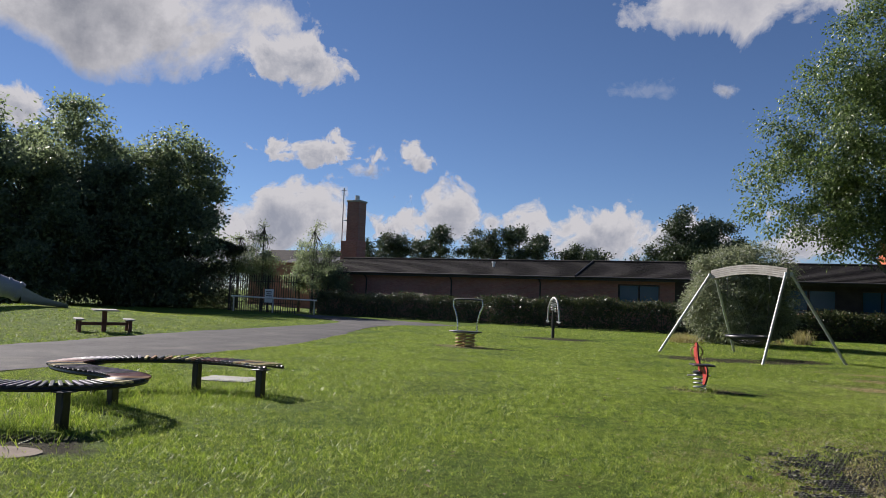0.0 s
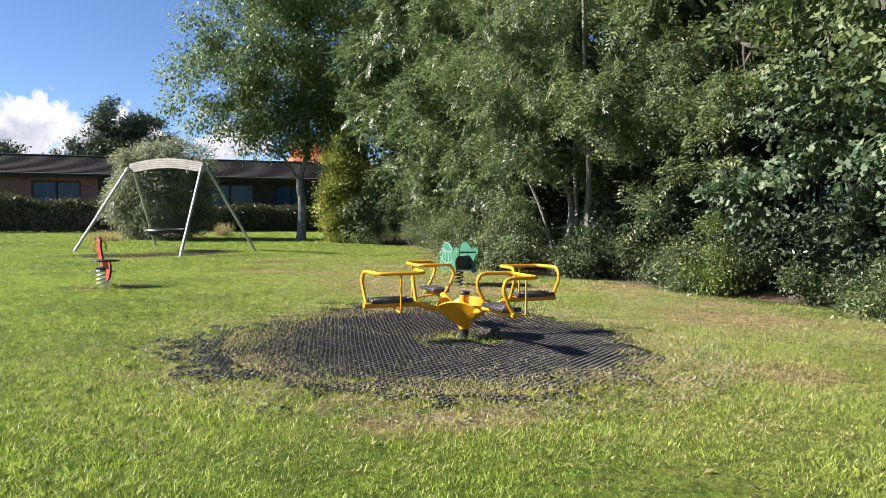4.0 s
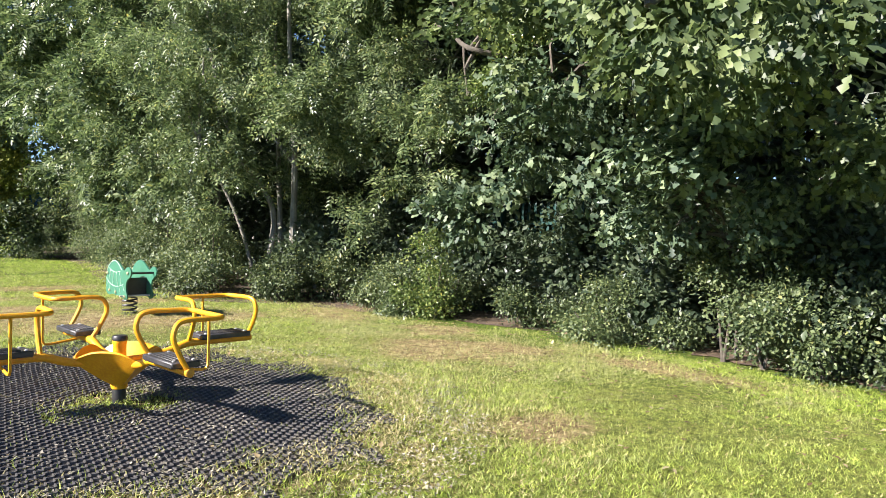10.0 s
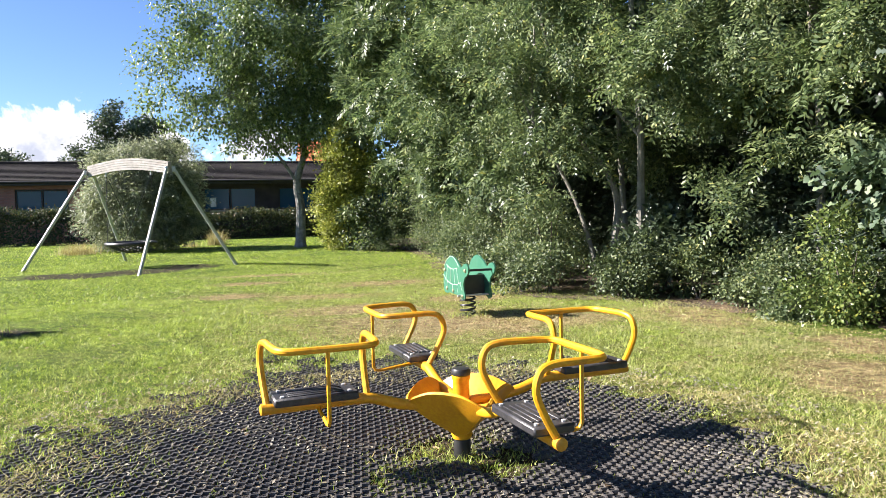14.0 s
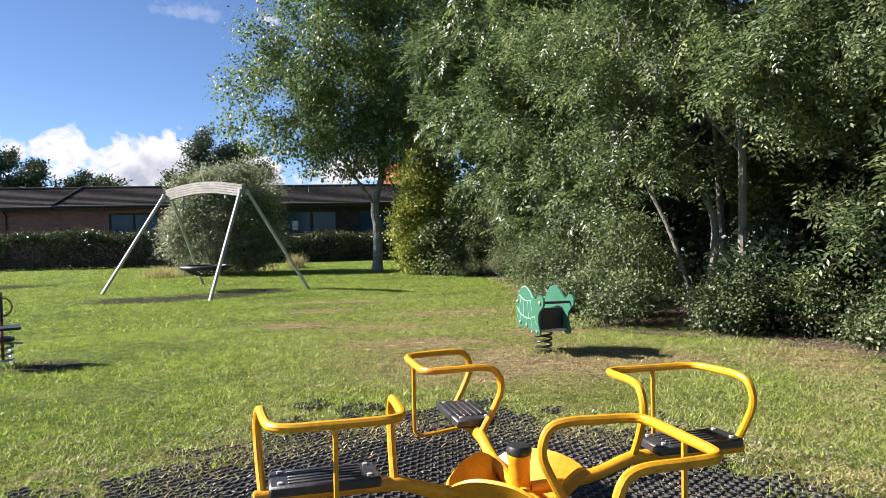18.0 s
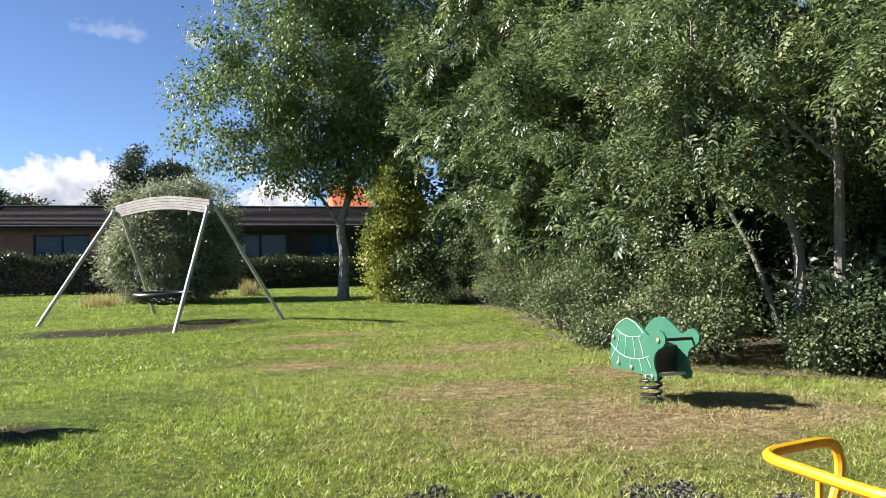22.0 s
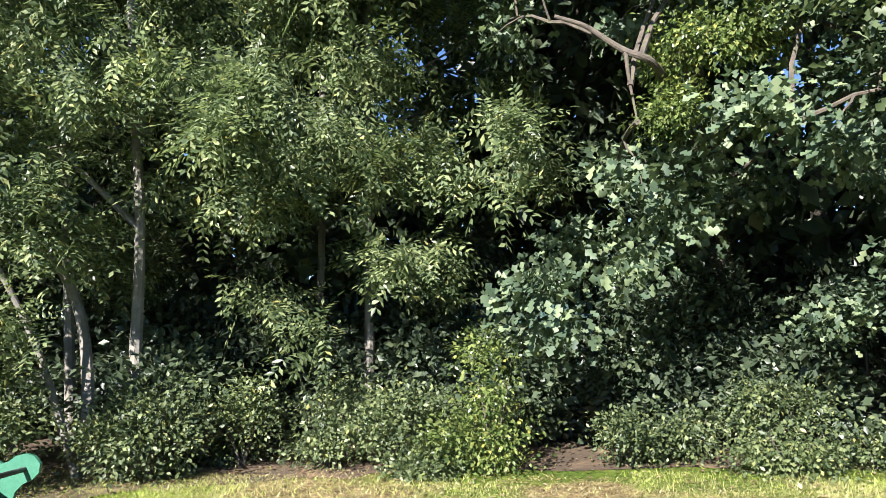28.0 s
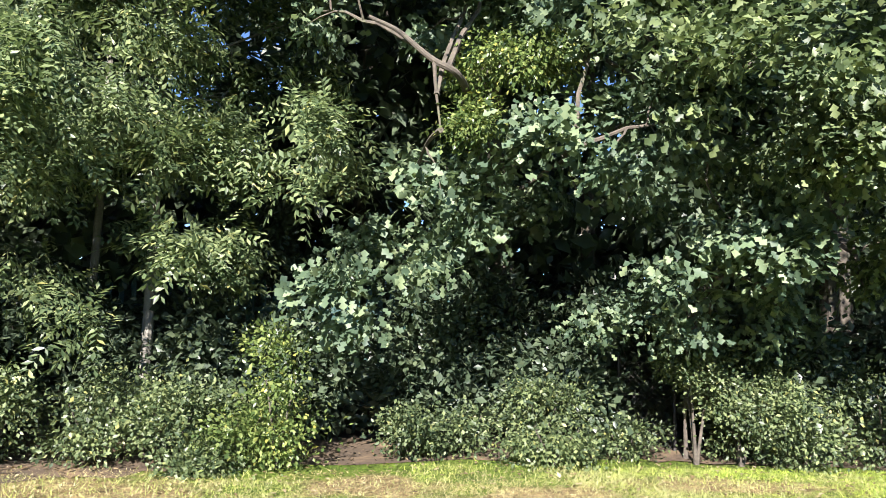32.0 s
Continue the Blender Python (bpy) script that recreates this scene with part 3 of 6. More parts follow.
strip("path", [(-11.4, -14), (-11.6, 0), (-11.9, 8), (-12.1, 12), (-12.6, 17.5), (-14.6, 23.5), (-16.4, 28), (-17.4, 33), (-15.2, 36.5)],
      [(-16.0, -14), (-16.2, 0), (-16.7, 10.9), (-17.2, 14.5), (-17.9, 18.4), (-19.1, 26.7), (-21.1, 33.5), (-25.5, 37), (-29.5, 41)],
      0.05, M_TARMAC, "grey tarmac footpath curving across the lawn", "path")
strip("woodland_floor", [(9.6, -6), (9.4, 2), (9.5, 5.5), (9.8, 7.4), (9.25, 9.8), (8.5, 12.2), (7.6, 13.9), (6.6, 15.0), (6.3, 17.5), (6.6, 21), (7.4, 26), (7.8, 31), (8.5, 38)],
      [(26, -6), (26, 2), (26, 5.5), (26, 7.4), (26, 9.8), (26, 12.2), (26, 13.9), (26, 15.0), (26, 17.5), (26, 21), (26, 26), (26, 31), (26, 38)],
      0.03, M_LITTER, "brown soil and leaf litter under the trees", "soil")


# ---- school building ----
def building():
    b = thing("school_building", "long single-storey brown brick building with a low tiled roof", "building", (-31, 46, 0))

    def wall_run(x0, x1, openings, h, mat):
        s, cur = [], x0
        for a, c, z0, z1 in openings:
            s.append((((cur + a) / 2, 0.15, h / 2), (a - cur, 0.3, h)))
            s.append((((a + c) / 2, 0.15, z0 / 2), (c - a, 0.3, z0)))
            s.append((((a + c) / 2, 0.15, (z1 + h) / 2), (c - a, 0.3, h - z1)))
            cur = c
        s.append((((cur + x1) / 2, 0.15, h / 2), (x1 - cur, 0.3, h)))
        for at, size in s:
            part("wall_panel", Shape().box(at, size), mat, b, smooth=False)

    wins_l = [(22.2, 24.7, 1.55, 2.75)]
    wins_r = [(26.8, 28.6, 1.5, 2.75), (31.4, 34.2, 1.5, 2.75), (35.4, 37.4, 1.5, 2.75), (41, 43, 1.5, 2.75)]
    wall_run(0, 25.6, wins_l, 3.0, M_BRICK)
    # From x 25.6 on the wall is a darker brown than the brick.
    wall_run(25.6, 58, wins_r, 3.0, M_DARKWALL)
    part("end_wall", Shape().box((0.15, 4.2, 1.5), (0.3, 7.8, 3.0)), M_BRICK, b, smooth=False)
    part("end_wall", Shape().box((57.85, 4.2, 1.5), (0.3, 7.8, 3.0)), M_BRICK, b, smooth=False)
    part("back_wall", Shape().box((29, 8.25, 1.5), (58, 0.3, 3.0)), M_BRICK, b, smooth=False)
    for a, c, z0, z1 in wins_l + wins_r:
        w = new("window")
        w.parent = b
        part("frame", Shape().box(((a + c) / 2, 0.12, z0 + 0.04), (c - a, 0.1, 0.08)).box(((a + c) / 2, 0.12, z1 - 0.04), (c - a, 0.1, 0.08))
             .box((a + 0.04, 0.12, (z0 + z1) / 2), (0.08, 0.1, z1 - z0 - 0.16)).box((c - 0.04, 0.12, (z0 + z1) / 2), (0.08, 0.1, z1 - z0 - 0.16))
             .box(((a + c) / 2, 0.12, (z0 + z1) / 2), (0.07, 0.1, z1 - z0 - 0.16)), M_FASCIA, w)
        for k in (0, 1):
            x = a + (c - a) * (0.25 + 0.5 * k)
            part("pane", Shape().box((x, 0.14, (z0 + z1) / 2), ((c - a) / 2 - 0.12, 0.02, z1 - z0 - 0.17)), M_GLASS, w)
        part("sill", Shape().box(((a + c) / 2, -0.05, z0 - 0.035), (c - a + 0.1, 0.2, 0.07), None, 0.01), M_CONCRETE, w)
    for x0, x1, dz in ((-0.5, 19.6, 0.0), (19.64, 58.5, 0.03)):
        rows = 15
        for side in (0, 1):
            for i in range(rows):
                y0, y1 = -0.55 + 4.85 * i / rows, -0.55 + 4.85 * (i + 1.12) / rows
                z0, z1 = 3.1 + 1.2 * i / rows + 0.045, 3.1 + 1.2 * (i + 1.12) / rows
                if side:
                    y0, y1 = 8.6 - y0 - 0.0, 8.6 - y1
                s = Shape().add([(x0, y0, z0 + dz), (x1, y0, z0 + dz), (x1, y1, z1 + dz), (x0, y1, z1 + dz), (x0, y0, z0 - 0.06 + dz), (x1, y0, z0 - 0.06 + dz)],
                      [(0, 1, 2, 3), (4, 5, 1, 0)])
                part("tile_course", s, M_ROOF, b, smooth=False)
        part("ridge", Shape().tube([(x0, 4.3, 4.33 + dz), (x1, 4.3, 4.33 + dz)], 0.11, 8), M_ROOF, b)
        part("fascia", Shape().box(((x0 + x1) / 2, -0.53, 3.02 + dz), (x1 - x0, 0.05, 0.22)), M_FASCIA, b)
        part("soffit", Shape().box(((x0 + x1) / 2, -0.26, 2.94 + dz), (x1 - x0, 0.5, 0.03)), M_FASCIA, b)
        part("gutter", Shape().tube([(x0, -0.62, 3.08 + dz), (x1, -0.62, 3.08 + dz)], 0.06, 8), M_FASCIA, b)
    part("parapet", Shape().tube([(19.62, -0.6, 3.2), (19.62, 4.3, 4.42)], 0.06, 6), M_FASCIA, b, "raised verge at the roof step")
    part("roof_vent", Shape().tube([(13.1, 2.2, 3.7), (13.1, 2.2, 4.05)], 0.09, 10).tube([(13.1, 2.2, 4.03), (13.1, 2.2, 4.15)], 0.14, 10), M_WHITE, b)
    for x in (4.2, 10.9, 17.2):
        part("drainpipe", Shape().tube([(x, -0.05, 0), (x, -0.05, 2.7), (x, -0.5, 2.98)], 0.05, 8), M_FASCIA, b)
    part("pinboard", Shape().box((31.9, 0.1, 1.95), (0.3, 0.02, 0.5)), M_WHITE, b)
    return b


building()


def stack():
    c = thing("chimney", "tall square brown brick boiler chimney with a stepped base", "chimney", (-32.7, 53.9, 0))
    part("base", Shape().box((-0.2, 0, 3.0), (1.6, 1.5, 6.0), None, 0.02), M_BRICK, c, smooth=False)
    part("shaft", Shape().box((-0.02, 0, 7.6), (1.18, 1.2, 3.5), None, 0.02), M_BRICK, c, smooth=False)
    part("cap", Shape().box((-0.02, 0, 9.42), (1.32, 1.34, 0.16), None, 0.03), M_CONCRETE, c)
    part("flue", Shape().tube([(-0.02, 0, 9.5), (-0.02, 0, 9.95)], 0.2, 12), M_STEEL, c)
    a = thing("aerial", "thin metal aerial mast beside the chimney", "aerial", (-33.9, 53.6, 4.2))
    part("mast", Shape().tube([(0, 0, -4.2), (0, 0, 6.4)], 0.045, 6), M_STEEL, a)
    part("crossbar", Shape().box((0, 0, 6.2), (0.5, 0.04, 0.04)), M_STEEL, a)
    part("crossbar", Shape().box((0, 0, 5.8), (0.35, 0.04, 0.04)), M_STEEL, a)
    for z in (1.6, 2.6, 3.6):
        part("bracket", Shape().box((0.3, 0.15, z), (0.6, 0.05, 0.05)), M_STEEL, a)


stack()


def far_house(x, y, w, d, h, ridge, wall, roof, label, turn=0):
    o = thing("house", label, "house", (x, y, 0), turn, "houses beyond the park")
    part("wall", Shape().box((0, 0, h / 2), (w, d, h)), wall, o, smooth=False)
    part("roof", Shape().add([(-w / 2 - .3, -d / 2 - .3, h), (w / 2 + .3, -d / 2 - .3, h), (w / 2 + .3, d / 2 + .3, h), (-w / 2 - .3, d / 2 + .3, h), (-w / 2 - .3, 0, h + ridge), (w / 2 + .3, 0, h + ridge)],
         [(0, 1, 5, 4), (2, 3, 4, 5), (0, 4, 3), (1, 2, 5), (0, 3, 2, 1)]), roof, o, smooth=False)
    for k in (-1, 1):
        wd = new("window")
        wd.parent = o
        part("frame", Shape().box((k * w / 4, -d / 2 - 0.02, h * 0.62), (1.3, 0.08, 1.2)), M_WHITE, wd)
        part("pane", Shape().box((k * w / 4, -d / 2 - 0.07, h * 0.62), (1.1, 0.03, 1.0)), M_GLASS, wd)
    return o


far_house(-46, 66, 9, 8, 4.6, 1.4, M_BRICK, M_ROOF, "distant brick house with white trim and a low roof")
far_house(-38.5, 60, 7, 7, 4.2, 0.8, M_BRICK, M_FASCIA, "distant brick house with a white-edged flat gable")
far_house(-27, 76, 6, 6, 3.6, 1.4, M_BRICK, M_ROOF, "distant brick house with a chimney above the trees")
far_house(7.5, 54.5, 1.8, 4, 4.6, 1.5, M_BRICK, M_TERRACOTTA, "brick house with an orange tiled roof behind the trees", 0)


# ---- clouds ----
def cloud_material(name, shade, bright, seed, wisp, aspect, thick):
    """A bank of vapour: thick in the middle, billowing at the rim, its sunlit top and grey underside painted into a
    glowing colour.
    """
    m, t, b = blank(name)
    t.nodes.remove(b)
    v = object_node(t)
    sep = t.nodes.new("ShaderNodeSeparateXYZ")
    t.links.new(v, sep.inputs[0])
    x, z = sep.outputs[0], sep.outputs[2]
    mp = t.nodes.new("ShaderNodeMapping")
    mp.inputs["Location"].default_value = (seed * 3.1, seed * 1.7, seed)
    mp.inputs["Scale"].default_value = (aspect, 1, 1)
    t.links.new(v, mp.inputs[0])
    puff = noise_node(t, 1.15, 10, 0.60, mp.outputs[0], 0.35)
    base = math_node(t, "MULTIPLY", math_node(t, "MAXIMUM", math_node(t, "MULTIPLY", z, -1.0), 0.0), 0.55)
    r = math_node(t, "SQRT", math_node(t, "ADD", math_node(t, "MULTIPLY", x, x), math_node(t, "MULTIPLY", z, z)))
    r = math_node(t, "ADD", r, base)
    dens = math_node(t, "SUBTRACT", math_node(t, "ADD", math_node(t, "MULTIPLY", math_node(t, "SUBTRACT", puff, 0.5), wisp * 1.9), 0.62), r)
    alpha = ramp_node(t, dens, [(0.0, (0, 0, 0)), (0.05, (0.35, 0.35, 0.35)), (0.2, (1, 1, 1))])
    if thick < 1:
        alpha = ramp_node(t, dens, [(0.0, (0, 0, 0)), (0.55, (thick, thick, thick))])
    depth = math_node(t, "ADD", math_node(t, "MULTIPLY", dens, 0.75), math_node(t, "MULTIPLY", z, -0.55), True)
    depth = math_node(t, "ADD", depth, math_node(t, "MULTIPLY", math_node(t, "SUBTRACT", noise_node(t, 3.6, 7, 0.62, mp.outputs[0]), 0.5), 0.9), True)
    col = ramp_node(t, depth, [(0.08, bright), (0.34, tuple((p + q) / 2 for p, q in zip(bright, shade))), (0.66, shade)])
    em = t.nodes.new("ShaderNodeEmission")
    t.links.new(col, em.inputs["Color"])
    em.inputs["Strength"].default_value = 0.38
    tr = t.nodes.new("ShaderNodeBsdfTransparent")
    mx = t.nodes.new("ShaderNodeMixShader")
    t.links.new(alpha, mx.inputs[0])
    t.links.new(tr.outputs[0], mx.inputs[1])
    t.links.new(em.outputs[0], mx.inputs[2])
    t.links.new(mx.outputs[0], t.nodes["Material Output"].inputs["Surface"])
    return m


def cloud(way, w, h, shade, bright, seed, wisp=1.3, thick=1.0, dist=1400.0):
    d = Vector(way).normalized()
    s = Shape()
    n = 12
    s.add([(3.2 * (i / n - 0.5), 0.25 * (2 * (i / n) - 1) ** 2, 3.2 * (k - 0.5)) for i in range(n + 1) for k in (0, 1)], [(2 * i, 2 * i + 2, 2 * i + 3, 2 * i + 1) for i in range(n)])
    ob = part("cloud", s, cloud_material(f"cloud_glow_{seed}", shade, bright, seed, wisp, w / h, thick))
    q = (-d).to_track_quat("-Y", "Z").to_matrix().to_4x4()
    ob.matrix_world = Matrix.Translation(d * dist) @ q @ Matrix.Diagonal((w * dist, w * dist * 0.3, h * dist, 1))
    ob.visible_shadow = False
    return tagged(ob, "white cumulus cloud with a grey underside", "cloud", "clouds in the sky", "structure")


GREY, PALE, WHITE = (0.36, 0.39, 0.44), (0.50, 0.545, 0.62), (0.98, 0.98, 0.97)
cloud((-0.76, 0.62, 0.335), 0.42, 0.175, GREY, WHITE, 1, 0.75)
cloud((-0.56, 0.76, 0.29), 0.13, 0.065, PALE, WHITE, 2, 1.2)
cloud((-0.045, 0.925, 0.37), 0.25, 0.115, (0.62, 0.64, 0.70), WHITE, 3, 0.85)
cloud((-0.56, 0.812, 0.183), 0.115, 0.042, PALE, WHITE, 4, 1.3)
cloud((-0.50, 0.845, 0.165), 0.04, 0.02, PALE, WHITE, 5, 1.1, 0.9)
cloud((-0.443, 0.878, 0.182), 0.045, 0.034, PALE, WHITE, 6, 1.2)
cloud((-0.60, 0.795, 0.095), 0.16, 0.095, PALE, WHITE, 7, 1.3)
cloud((-0.473, 0.876, 0.085), 0.075, 0.045, PALE, WHITE, 8, 1.3)
cloud((-0.40, 0.909, 0.105), 0.09, 0.085, PALE, WHITE, 9, 1.3)
cloud((-0.235, 0.968, 0.080), 0.16, 0.075, PALE, WHITE, 10, 1.35)
cloud((-0.11, 0.99, 0.08), 0.11, 0.055, PALE, WHITE, 11, 1.3)
cloud((0.03, 0.995, 0.075), 0.13, 0.055, PALE, WHITE, 12, 1.3)
cloud((-0.156, 0.949, 0.275), 0.075, 0.022, (0.75, 0.8, 0.88), (0.85, 0.9, 0.95), 13, 1.1, 0.28)
cloud((-0.057, 0.961, 0.271), 0.034, 0.022, PALE, WHITE, 14, 1.0, 0.8)
cloud((-0.66, 0.745, 0.05), 0.16, 0.06, PALE, WHITE, 15, 1.3)
cloud((-0.82, 0.56, 0.20), 0.09, 0.06, PALE, WHITE, 16, 1.3)


# ---- roundabout ----
def roundabout(at, turn):
    r = thing("playground_roundabout", "yellow steel four-seat playground roundabout with black rubber seats", "roundabout", at, turn)
    part("post", Shape().lathe([(0.05, -0.05), (0.05, 0.16)], 14), M_BLACK, r, "black steel post")
    part("hub", Shape().lathe([(0.055, 0.12), (0.062, 0.14), (0.062, 0.24), (0.05, 0.26), (0.048, 0.46), (0.054, 0.47), (0.054, 0.49), (0.045, 0.495)], 16), M_YELLOW, r)
    part("cap", Shape().lathe([(0.056, 0.495), (0.058, 0.515), (0.05, 0.53), (0.02, 0.535)], 16), M_BLACK, r, "black plastic hub cap")
    n, v = 48, []
    for j in range(6):
        u = j / 5
        for i in range(n):
            a = 2 * math.pi * i / n
            off = (math.degrees(a) % 90) - 45
            flat = min(0.258 / math.cos(radians(off)), 0.345)
            k = abs(off) / 45
            v_rr = 0.056 + (flat - 0.056) * u ** 0.92
            v.append((v_rr * math.cos(a), v_rr * math.sin(a), 0.15 + (0.285 - 0.075 * k ** 3) * u))
    f = [(j * n + i, j * n + (i + 1) % n, (j + 1) * n + (i + 1) % n, (j + 1) * n + i) for j in range(5) for i in range(n)]
    m = len(v)
    v += [(x * 0.96, y * 0.96, z + 0.012) for x, y, z in v]
    f += [tuple(i + m for i in q[::-1]) for q in f]
    f += [(5 * n + i, 5 * n + (i + 1) % n, m + 5 * n + (i + 1) % n, m + 5 * n + i) for i in range(n)]
    part("funnel", Shape().add(v, f), M_YELLOW, r, "pressed yellow steel funnel bracket")
    for q in range(4):
        rot = pose(0, 0, 0, 0, 0, 90 * q)
        arm = Shape().tube([rot @ Vector(p) for p in smooth_path([(0.05, 0, 0.33), (0.22, 0, 0.34), (0.38, 0, 0.365), (0.52, 0, 0.41), (0.62, 0, 0.42), (1.13, 0, 0.42)], 4)], 0.031, 10)
        arm_ob = part("arm", arm, M_YELLOW, r)
        seat = Shape()
        seat.box((0.86, 0, 0.468), (0.45, 0.21, 0.045), rot, 0.009)
        bolts = []
        for x in (0.68, 1.04):
            for y in (-0.07, 0.07):
                bolts.append(Shape().lathe([(0.012, 0.49), (0.012, 0.497), (0.006, 0.499)], 8, rot @ pose(x, y, 0)))
        seat_ob = part("seat", seat, M_SEAT, r, "ribbed black rubber seat")
        for i in range(5):
            part("rib", Shape().box((0.86, -0.068 + 0.034 * i, 0.493), (0.30, 0.018, 0.008), rot, 0.003), M_SEAT, seat_ob)
        for q2 in bolts:
            part("bolt", q2, M_STEEL, seat_ob)
        part("seat_plate", Shape().box((0.86, 0, 0.446), (0.40, 0.12, 0.012), rot), M_YELLOW, r)
        # handrail: up from the arm, leaning back, over, and round in a U
        out = [(1.11, 0.0, 0.43), (1.12, -0.07, 0.55), (1.125, -0.115, 0.66), (1.12, -0.09, 0.745), (1.11, -0.02, 0.772), (1.10, 0.12, 0.772), (1.08, 0.24, 0.770), (1.02, 0.285, 0.768),
               (0.88, 0.29, 0.768), (0.72, 0.29, 0.768), (0.62, 0.285, 0.770), (0.575, 0.24, 0.772), (0.565, 0.12, 0.775), (0.56, -0.02, 0.775), (0.555, -0.09, 0.748), (0.555, -0.115, 0.66), (0.56, -0.07, 0.55), (0.565, 0.0, 0.43)]
        part("handrail", Shape().tube([rot @ Vector(p) for p in smooth_path(out, 4)], 0.0185, 9), M_YELLOW, r)
        part("stay", Shape().tube([rot @ Vector(p) for p in [(0.84, 0.29, 0.765), (0.84, 0.29, 0.55), (0.84, 0.29, 0.40), (0.84, 0.275, 0.375), (0.84, 0.24, 0.37), (0.84, 0.0, 0.40)]], 0.011, 7), M_YELLOW, r, "thin yellow stay rod")
        part("end_cap", Shape().lathe([(0.031, 0), (0.031, 0.012), (0.02, 0.018)], 10, rot @ pose(1.13, 0, 0.42, 0, 90, 0)), M_YELLOW, r)
    return r


roundabout((3.265, 8.015, 0.0), 5.4).scale = (1.03, 1.03, 1.03)


# ---- rubber safety mats ----
def mat_mesh(keep):
    """One safety mat: a lattice of rubber bars with open cells; torn away or buried where keep says no."""
    p, n = 0.0625, 16
    v, f = [], []

    def bar(a, b, w, h):
        d = (b - a).normalized()
        o = Vector((-d.y, d.x, 0)) * w
        k = len(v)
        for q in (a, b):
            v.extend([q - o, q - o * 0.6 + Vector((0, 0, h)), q + o * 0.6 + Vector((0, 0, h)), q + o])
        f.extend([(k, k + 4, k + 5, k + 1), (k + 1, k + 5, k + 6, k + 2), (k + 2, k + 6, k + 7, k + 3)])

    here = {(i, j) for i in range(n) for j in range(n) if keep((i + 0.5) * p - 0.5, (j + 0.5) * p - 0.5)}
    for _ in range(3):
        here = {(i, j) for i, j in here if sum(q in here or not (0 <= q[0] < n and 0 <= q[1] < n) for q in ((i + 1, j), (i - 1, j), (i, j + 1), (i, j - 1))) > 1}
    for i, j in sorted(here):
            x, y = (i + 0.5) * p - 0.5, (j + 0.5) * p - 0.5
            bar(Vector((x - p / 2, y, 0)), Vector((x, y + p / 2, 0)), 0.0078, 0.019)
            bar(Vector((x, y + p / 2, 0)), Vector((x + p / 2, y, 0)), 0.0078, 0.019)
            bar(Vector((x + p / 2, y, 0)), Vector((x, y - p / 2, 0)), 0.0062, 0.011)
            bar(Vector((x, y - p / 2, 0)), Vector((x - p / 2, y, 0)), 0.0062, 0.011)
    me = bpy.data.meshes.new("mat")
    me.from_pydata([tuple(q) for q in v], [], f)
    me.materials.append(M_RUBBER)
    return me


def mat_cover(x, y):
    """How far the matting shows at a spot: over 0 it lies bare, under 0 it is lost in the turf."""
    left = max(0.0, 3.0 - x)
    d = math.hypot((x - 3.0) / (2.5 - 0.35 * min(1.6, max(0.0, y - 8.6)) if x < 3.0 else 2.1), (y - 7.95) / (2.4 if y < 7.95 else 2.95))
    hub = math.hypot(x - 3.22, y - 7.95)
    n = noise.noise((x * 0.9, y * 0.9, 3.1)) * 0.16 + noise.noise((x * 3.1, y * 3.1, 1.7)) * 0.22 + noise.noise((x * 8.0, y * 8.0, 5.2)) * (0.20 + 0.12 * left)
    n -= 0.25 * max(0.0, noise.noise((x * 2.2, y * 2.2, 9.3)) - 0.25)
    return min(1.0 - d + n + 0.05, (hub - 0.24) * 0.8 + n)


def mats():
    surf = thing("rubber_matting", "black honeycomb rubber safety mats overgrown at the edges", "safety matting", (3.1, 7.9, 0.018), 36)
    whole = mat_mesh(lambda x, y: True)
    rng = np.random.default_rng(3)
    for i in range(-4, 5):
        for j in range(-4, 5):
            x, y = i * 1.0 + 0.5 * (j % 2), j * 0.99
            m = pose(x, y, 0.004 * rng.random(), rng.normal() * 0.25, rng.normal() * 0.25, rng.normal() * 0.5)
            w = pose(3.1, 7.9, 0.018, 0, 0, 36) @ m
            at = lambda u, v: mat_cover(*(w @ Vector((u, v, 0)))[:2])
            grid = [at(u / 4 - 0.5, v / 4 - 0.5) for u in range(5) for v in range(5)]
            if max(grid) < -0.12:
                continue
            shape = whole if min(grid) > 0.32 else mat_mesh(lambda u, v: at(u, v) + 0.16 * rng.random() > 0.10)
            if not shape.polygons:
                continue
            ob = new("mat", shape)
            if shape is not whole:
                ob["kind"] = "stuff"
            ob.parent = surf
            ob.matrix_local = m


mats()


